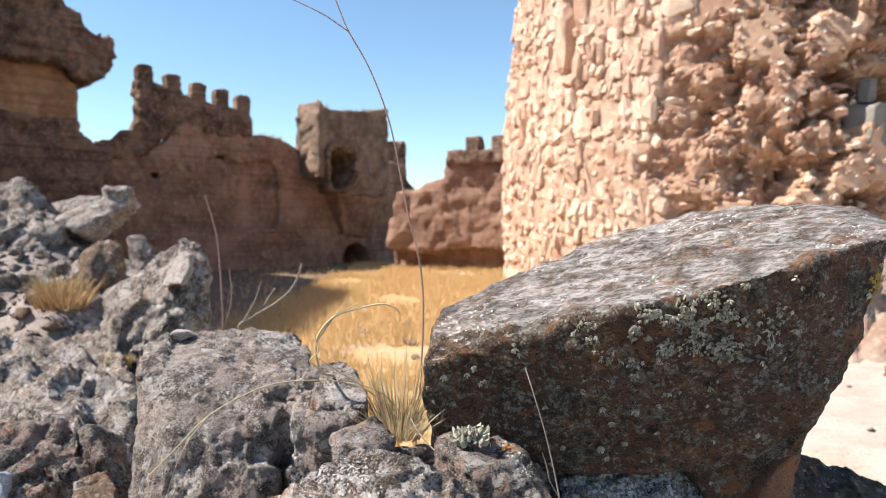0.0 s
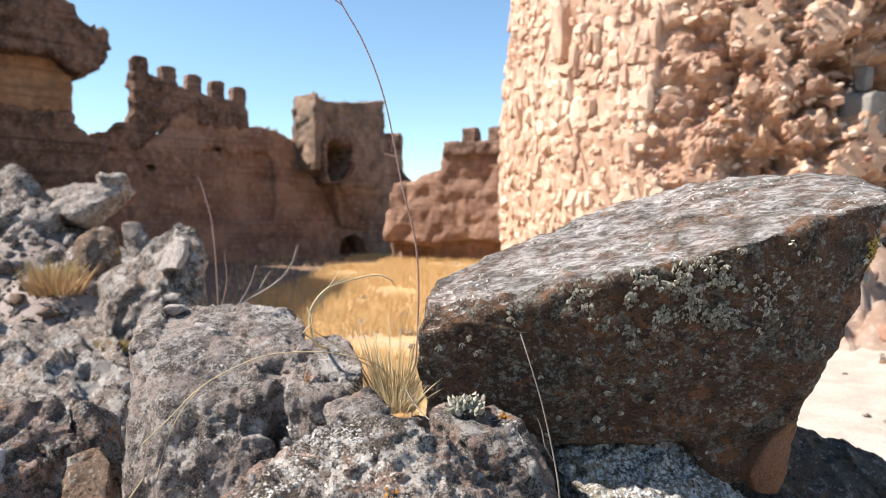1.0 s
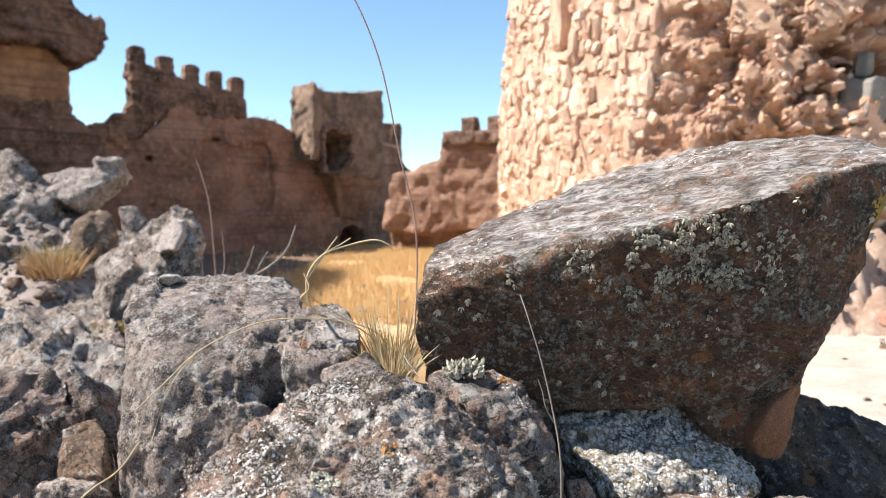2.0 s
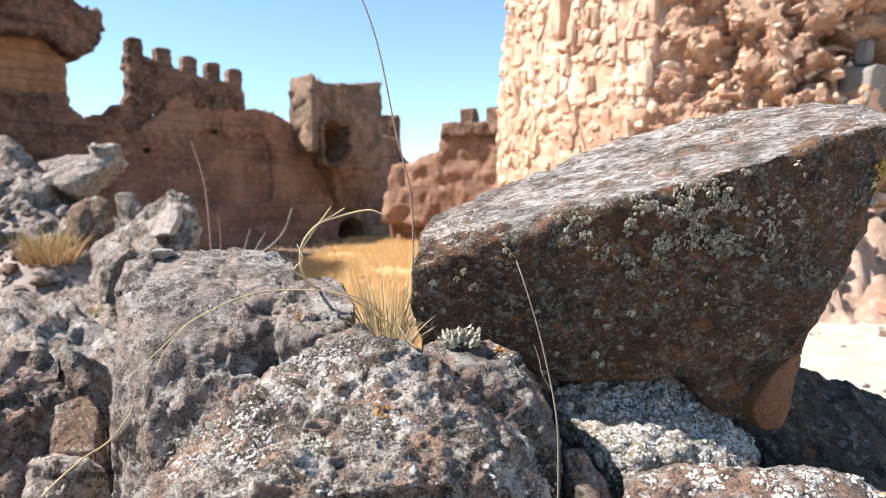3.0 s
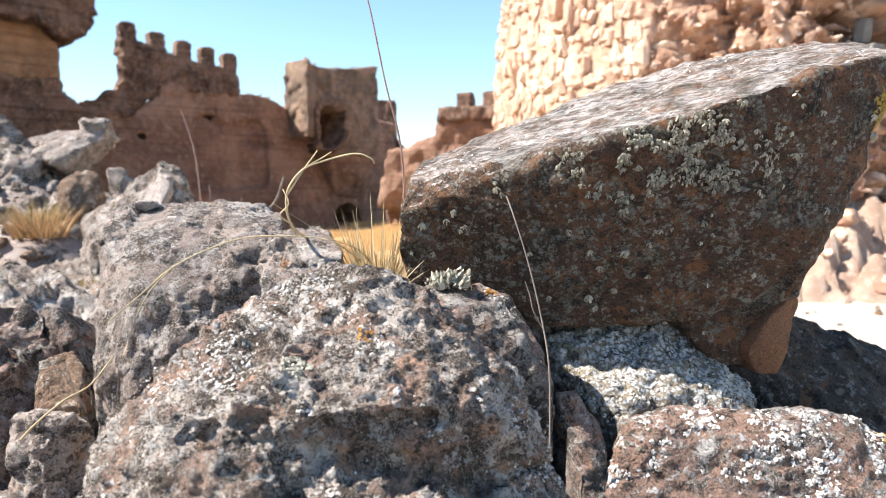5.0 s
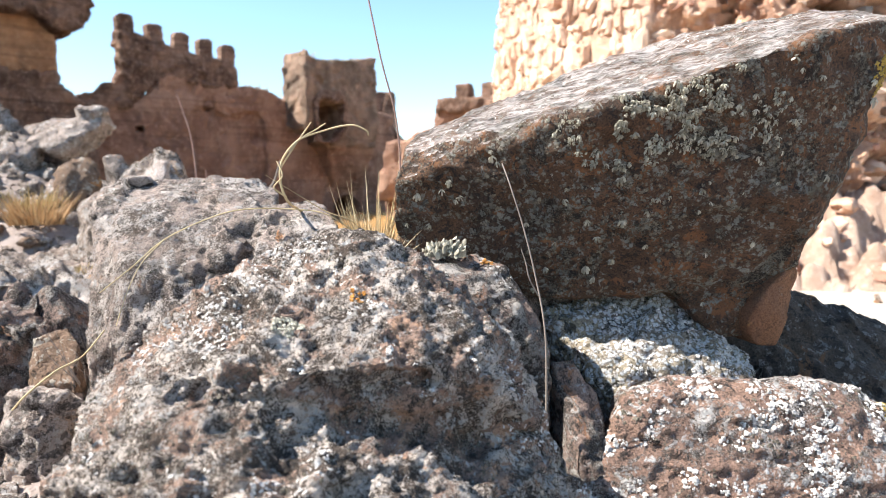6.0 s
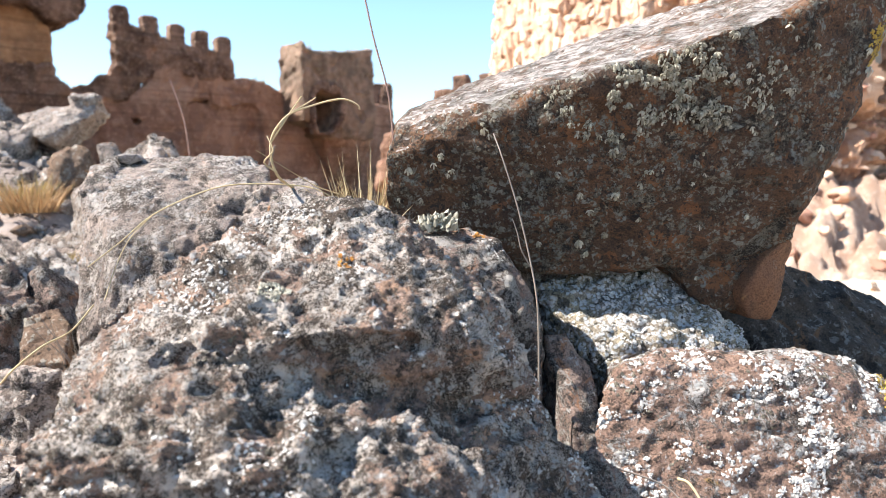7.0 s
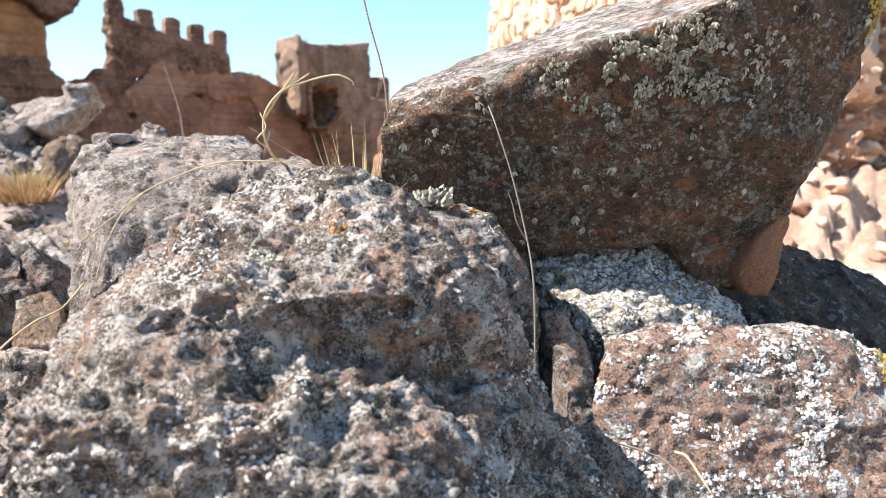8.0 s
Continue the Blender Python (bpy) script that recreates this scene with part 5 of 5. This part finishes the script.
def talus():
    n, rows = 190, 64
    verts = [(*tower_point(62 + 76 * i / (n - 1), 0, 2.6 + 2.9 * j / (rows - 1)).xy, talus_height(62 + 76 * i / (n - 1), 2.6 + 2.9 * j / (rows - 1))) for j in range(rows) for i in range(n)]
    faces = [(j * n + i, (j + 1) * n + i, (j + 1) * n + i + 1, j * n + i + 1) for j in range(rows - 1) for i in range(n - 1)]
    mesh = bpy.data.meshes.new("rubble_slope")
    mesh.from_pydata(verts, [], faces)
    return tagged(finish("rubble_slope", mesh, M_TALUS, None, True), "pale slope of fallen rubble and dust against the tower", "rubble", kind="structure")


talus()
FALLEN = [stone_mesh(140 + i, 0.7, 14, M_STONE if i % 2 else M_CORESTONE) for i in range(6)]
for k in range(70):
    a = rng.uniform(70, 128)
    d = rng.uniform(3.2, 5.3)
    p = tower_point(a, 0, d)
    size = rng.uniform(0.12, 0.5) * (1.25 - 0.25 * (d - 3.2))
    ob = new("fallen_stone", FALLEN[k % 6])
    ob.matrix_world = Matrix.Translation((p.x, p.y, talus_height(a, d) + size * 0.15)) @ Euler((rng.uniform(-0.4, 0.4), rng.uniform(-0.4, 0.4), rng.uniform(0, 6.28))).to_matrix().to_4x4() @ Matrix.Diagonal((size, size * 0.8, size * 0.75, 1))
    tagged(ob, "sunlit fallen building stone at the foot of the tower", "stone", "fallen stones by the tower")

# ---- grass of the yard ----
M_YARDGRASS = straw_material("golden yard grass", (0.72, 0.53, 0.28), (0.58, 0.38, 0.17), 0.3)


def yard_grass():
    rng = random.Random(12)
    verts, faces = [], []
    for k in range(24000):
        y = 4.0 + 18.5 * rng.random() ** 0.8
        x = rng.uniform(-0.24 * y - 1.0, 0.16 * y + 0.4)
        if noise.noise(Vector((x * 0.7, y * 0.5, 3))) < -0.3:
            continue
        # grass thinned past the shadow's edge, where the ground is painted dark
        if x + 1.6 * noise.noise(Vector((x, y, 8))) * 0.5 < -2.75 and rng.random() < 0.93:
            continue
        z = ground_height(x, y) - 0.01
        for b in range(3):
            h, a = rng.uniform(0.05, 0.22), rng.uniform(0, 6.28)
            w = 0.007
            n = len(verts)
            verts += [(x - w * math.cos(a), y - w * math.sin(a), z), (x + w * math.cos(a), y + w * math.sin(a), z), (x + rng.uniform(-0.08, 0.08), y + rng.uniform(-0.08, 0.08), z + h)]
            faces.append((n, n + 1, n + 2))
    mesh = bpy.data.meshes.new("yard_grass")
    mesh.from_pydata(verts, [], faces)
    ob = finish("yard_grass", mesh, M_YARDGRASS, None)
    return tagged(ob, "dry yellow grass covering the castle yard", "grass", kind="stuff")


yard_grass()


# ---- stones of the round tower ----
def block_mesh(seed):
    """A rough squared stone, 1 m each way, chamfered and uneven."""
    rng = random.Random(seed)
    bm = bmesh.new()
    bmesh.ops.create_cube(bm, size=1.0)
    for v in bm.verts:
        v.co += Vector((rng.uniform(-0.2, 0.2), rng.uniform(-0.1, 0.1), rng.uniform(-0.2, 0.2)))
    bmesh.ops.bevel(bm, geom=bm.edges[:], offset=0.2, segments=1, affect="EDGES", profile=0.6)
    for v in bm.verts:
        v.co += Vector((rng.uniform(-0.07, 0.07), rng.uniform(-0.12, 0.12), rng.uniform(-0.07, 0.07)))
    mesh = bpy.data.meshes.new("facing_stone")
    bm.to_mesh(mesh)
    bm.free()
    mesh.materials.append(M_STONE)
    return mesh


def lump_mesh(seed):
    mesh = stone_mesh(seed, 0.8, 13, M_CORESTONE, rough=False)
    return mesh


def out_matrix(phi, z, r, sx, sy, sz, tilt):
    """A stone at that angle and height of the drum, its y axis pointing outwards."""
    p = tower_point(phi, z, r)
    turn = math.atan2(-math.sin(radians(phi)), -math.cos(radians(phi))) - math.pi / 2
    return Matrix.Translation(p) @ Matrix.Rotation(turn, 4, "Z") @ Euler(tilt).to_matrix().to_4x4() @ Matrix.Diagonal((sx, sy, sz, 1))


BLOCKS = [block_mesh(200 + i) for i in range(16)]
LUMPS = [lump_mesh(300 + i) for i in range(8)]
rng = random.Random(31)
near_stones, rest = [], []
z = 0.35
while z < 7.6:
    h = rng.uniform(0.15, 0.29)
    phi = -36 + rng.uniform(0, 3)
    while True:
        w = rng.uniform(0.06, 0.16) * (1.9 if rng.random() < 0.08 else 1.0)
        step_deg = math.degrees((w + 0.012) / 3.75)
        if phi + step_deg > edge_angle(z) + rng.uniform(-1, 3):
            break
        mid_phi = phi + step_deg / 2
        if not (31.2 < mid_phi < 33.8 and z > 3.6) and rng.random() > 0.06:
            hh = h * rng.uniform(0.7, 1.45)
            m = out_matrix(mid_phi, z + h / 2 + rng.uniform(-0.05, 0.05), tower_radius(z) - 0.08 + rng.uniform(-0.04, 0.035), w * rng.uniform(0.9, 1.25), rng.uniform(0.12, 0.22), hh,
                           (rng.uniform(-0.2, 0.2), rng.uniform(-0.35, 0.35), rng.uniform(-0.2, 0.2)))
            (near_stones if 14 < mid_phi and 1.9 < z < 4.9 and len(near_stones) < 300 else rest).append((rng.randrange(16), m))
        phi += step_deg
    z += h + 0.008


def joined_stones(name, meshes, items, mat, parent, label):
    verts, faces = [], []
    for i, m in items:
        k = len(verts)
        verts += [tuple(m @ v.co) for v in meshes[i].vertices]
        faces += [tuple(k + j for j in p.vertices) for p in meshes[i].polygons]
    mesh = bpy.data.meshes.new(name)
    mesh.from_pydata(verts, [], faces)
    return finish(name, mesh, mat, parent, False, label, "stuff")


small = []
for k in range(1400):
    z = rng.uniform(0.6, 6.2)
    phi = rng.uniform(-14, edge_angle(z) + 2)
    if 31.2 < phi < 33.8 and z > 3.6:
        continue
    a = rng.uniform(0.035, 0.10)
    small.append((rng.randrange(16), out_matrix(phi, z, tower_radius(z) - 0.045 + rng.uniform(-0.02, 0.02), a * rng.uniform(0.8, 1.5), rng.uniform(0.06, 0.1), a * rng.uniform(0.8, 1.8),
                                                (rng.uniform(-0.4, 0.4), rng.uniform(-0.6, 0.6), rng.uniform(-0.4, 0.4)))))
joined_stones("pinning_stones", BLOCKS, small, M_STONE, round_tower, "small pinning stones set in the joints")
for i, m in near_stones:
    ob = new("facing_stone", BLOCKS[i])
    ob.parent = round_tower
    ob.matrix_world = m
joined_stones("facing_masonry", BLOCKS, rest, M_STONE, round_tower, "warm sunlit masonry of small stones")


def core_radius(phi, z):
    e = edge_angle(z)
    return tower_radius(z) - 0.045 - (0.22 + 0.78 * smooth(e, e + 26, phi)) * core_depth(tower_point(phi, z, 3.3))


count = 0
for k in range(300):
    z = rng.uniform(0.5, 6.2)
    phi = rng.uniform(edge_angle(z) + 1, 122)
    s = rng.uniform(0.10, 0.22) * (1.6 if rng.random() < 0.15 else 1.0)
    m = out_matrix(phi, z, core_radius(phi, z) + s * 0.02, s * rng.uniform(0.9, 1.6), s, s * rng.uniform(0.55, 0.9), (rng.uniform(-0.3, 0.3), rng.uniform(-0.35, 0.35), rng.uniform(-0.4, 0.4)))
    if count < 300:
        ob = new("core_stone", LUMPS[rng.randrange(8)])
        ob.parent = round_tower
        ob.matrix_world = m
        count += 1

for x, y, zz, sx, sz, i in ((4.84, 8.05, 2.83, 0.34, 0.50, 3), (4.90, 8.12, 3.24, 0.15, 0.30, 5)):
    bm = bmesh.new()
    bmesh.ops.create_cube(bm, size=1.0)
    for v in bm.verts:
        v.co = Vector((v.co.x * sx * (1.15 if v.co.z < 0 else 0.85), v.co.y * sx * 1.1, v.co.z * sz + 0.12 * v.co.x * sx))
    shape = bpy.data.meshes.new("pale_block")
    bm.to_mesh(shape)
    bm.free()
    shape = roughen(remeshed(shape, 0.03), [("soft", 0.3, 0.03), ("facets", 0.25, 0.03), ("soft", 0.08, 0.01)], i)
    ob = finish("pale_block", shape, M_WHITESTONE, round_tower, True, "pale grey block stuck in the core")
    ob.matrix_world = Matrix.Translation((x, y, zz)) @ Euler((0.05, 0.08, 0.5)).to_matrix().to_4x4()

bits = []
for k in range(1500):
    z = rng.uniform(0.5, 6.0)
    phi = rng.uniform(edge_angle(z), 118)
    a = rng.uniform(0.05, 0.14)
    bits.append((rng.randrange(8), out_matrix(phi, z, core_radius(phi, z) + a * 0.1, a * rng.uniform(0.8, 1.5), a, a * rng.uniform(0.6, 1.2), (rng.uniform(-0.5, 0.5), rng.uniform(-0.5, 0.5), rng.uniform(-0.5, 0.5)))))
joined_stones("core_rubble", LUMPS, bits, M_CORESTONE, round_tower, "small rubble set in the broken core")

# tall dressed stones beside the slot and at the broken edge
for phi, zz, w, h, i in ((30.2, 4.3, 0.22, 0.75, 1), (30.0, 5.05, 0.2, 0.7, 4), (35.2, 4.6, 0.26, 0.8, 7), (35.6, 3.75, 0.14, 0.5, 9), (55.5, 5.0, 0.55, 0.6, 12), (57.0, 4.45, 0.4, 0.45, 14), (35.0, 5.4, 0.3, 0.7, 2)):
    ob = new("dressed_stone", BLOCKS[i])
    ob.parent = round_tower
    ob.matrix_world = out_matrix(phi, zz, tower_radius(zz) - 0.05, w, 0.22, h, (0, 0.03, 0))

# ---- gravel between the rocks ----
rng = random.Random(91)
PEBBLES = [stone_mesh(500 + i, 0.7, 12, None, rough=False) for i in range(6)]
gravel = []
while len(gravel) < 3200:
    if rng.random() < 0.75:
        y = rng.uniform(1.2, 3.6)
        x = rng.uniform(-0.72 * y - 0.1, -0.6)
    else:
        x, y = rng.uniform(-0.9, 0.9), rng.uniform(0.6, 1.6)
    size = 0.012 + 0.05 * rng.random() ** 2.5
    gravel.append((rng.randrange(6), Matrix.Translation((x, y, ground_height(x, y) + size * 0.12)) @ Euler((rng.uniform(-0.5, 0.5), rng.uniform(-0.5, 0.5), rng.uniform(0, 6.28))).to_matrix().to_4x4() @ Matrix.Diagonal((size, size * rng.uniform(0.6, 1), size * rng.uniform(0.6, 1), 1))))
gravel_ob = joined_stones("gravel", PEBBLES, gravel, M_RUBBLE, None, "grey broken gravel between the rocks")
tagged(gravel_ob, category="gravel")
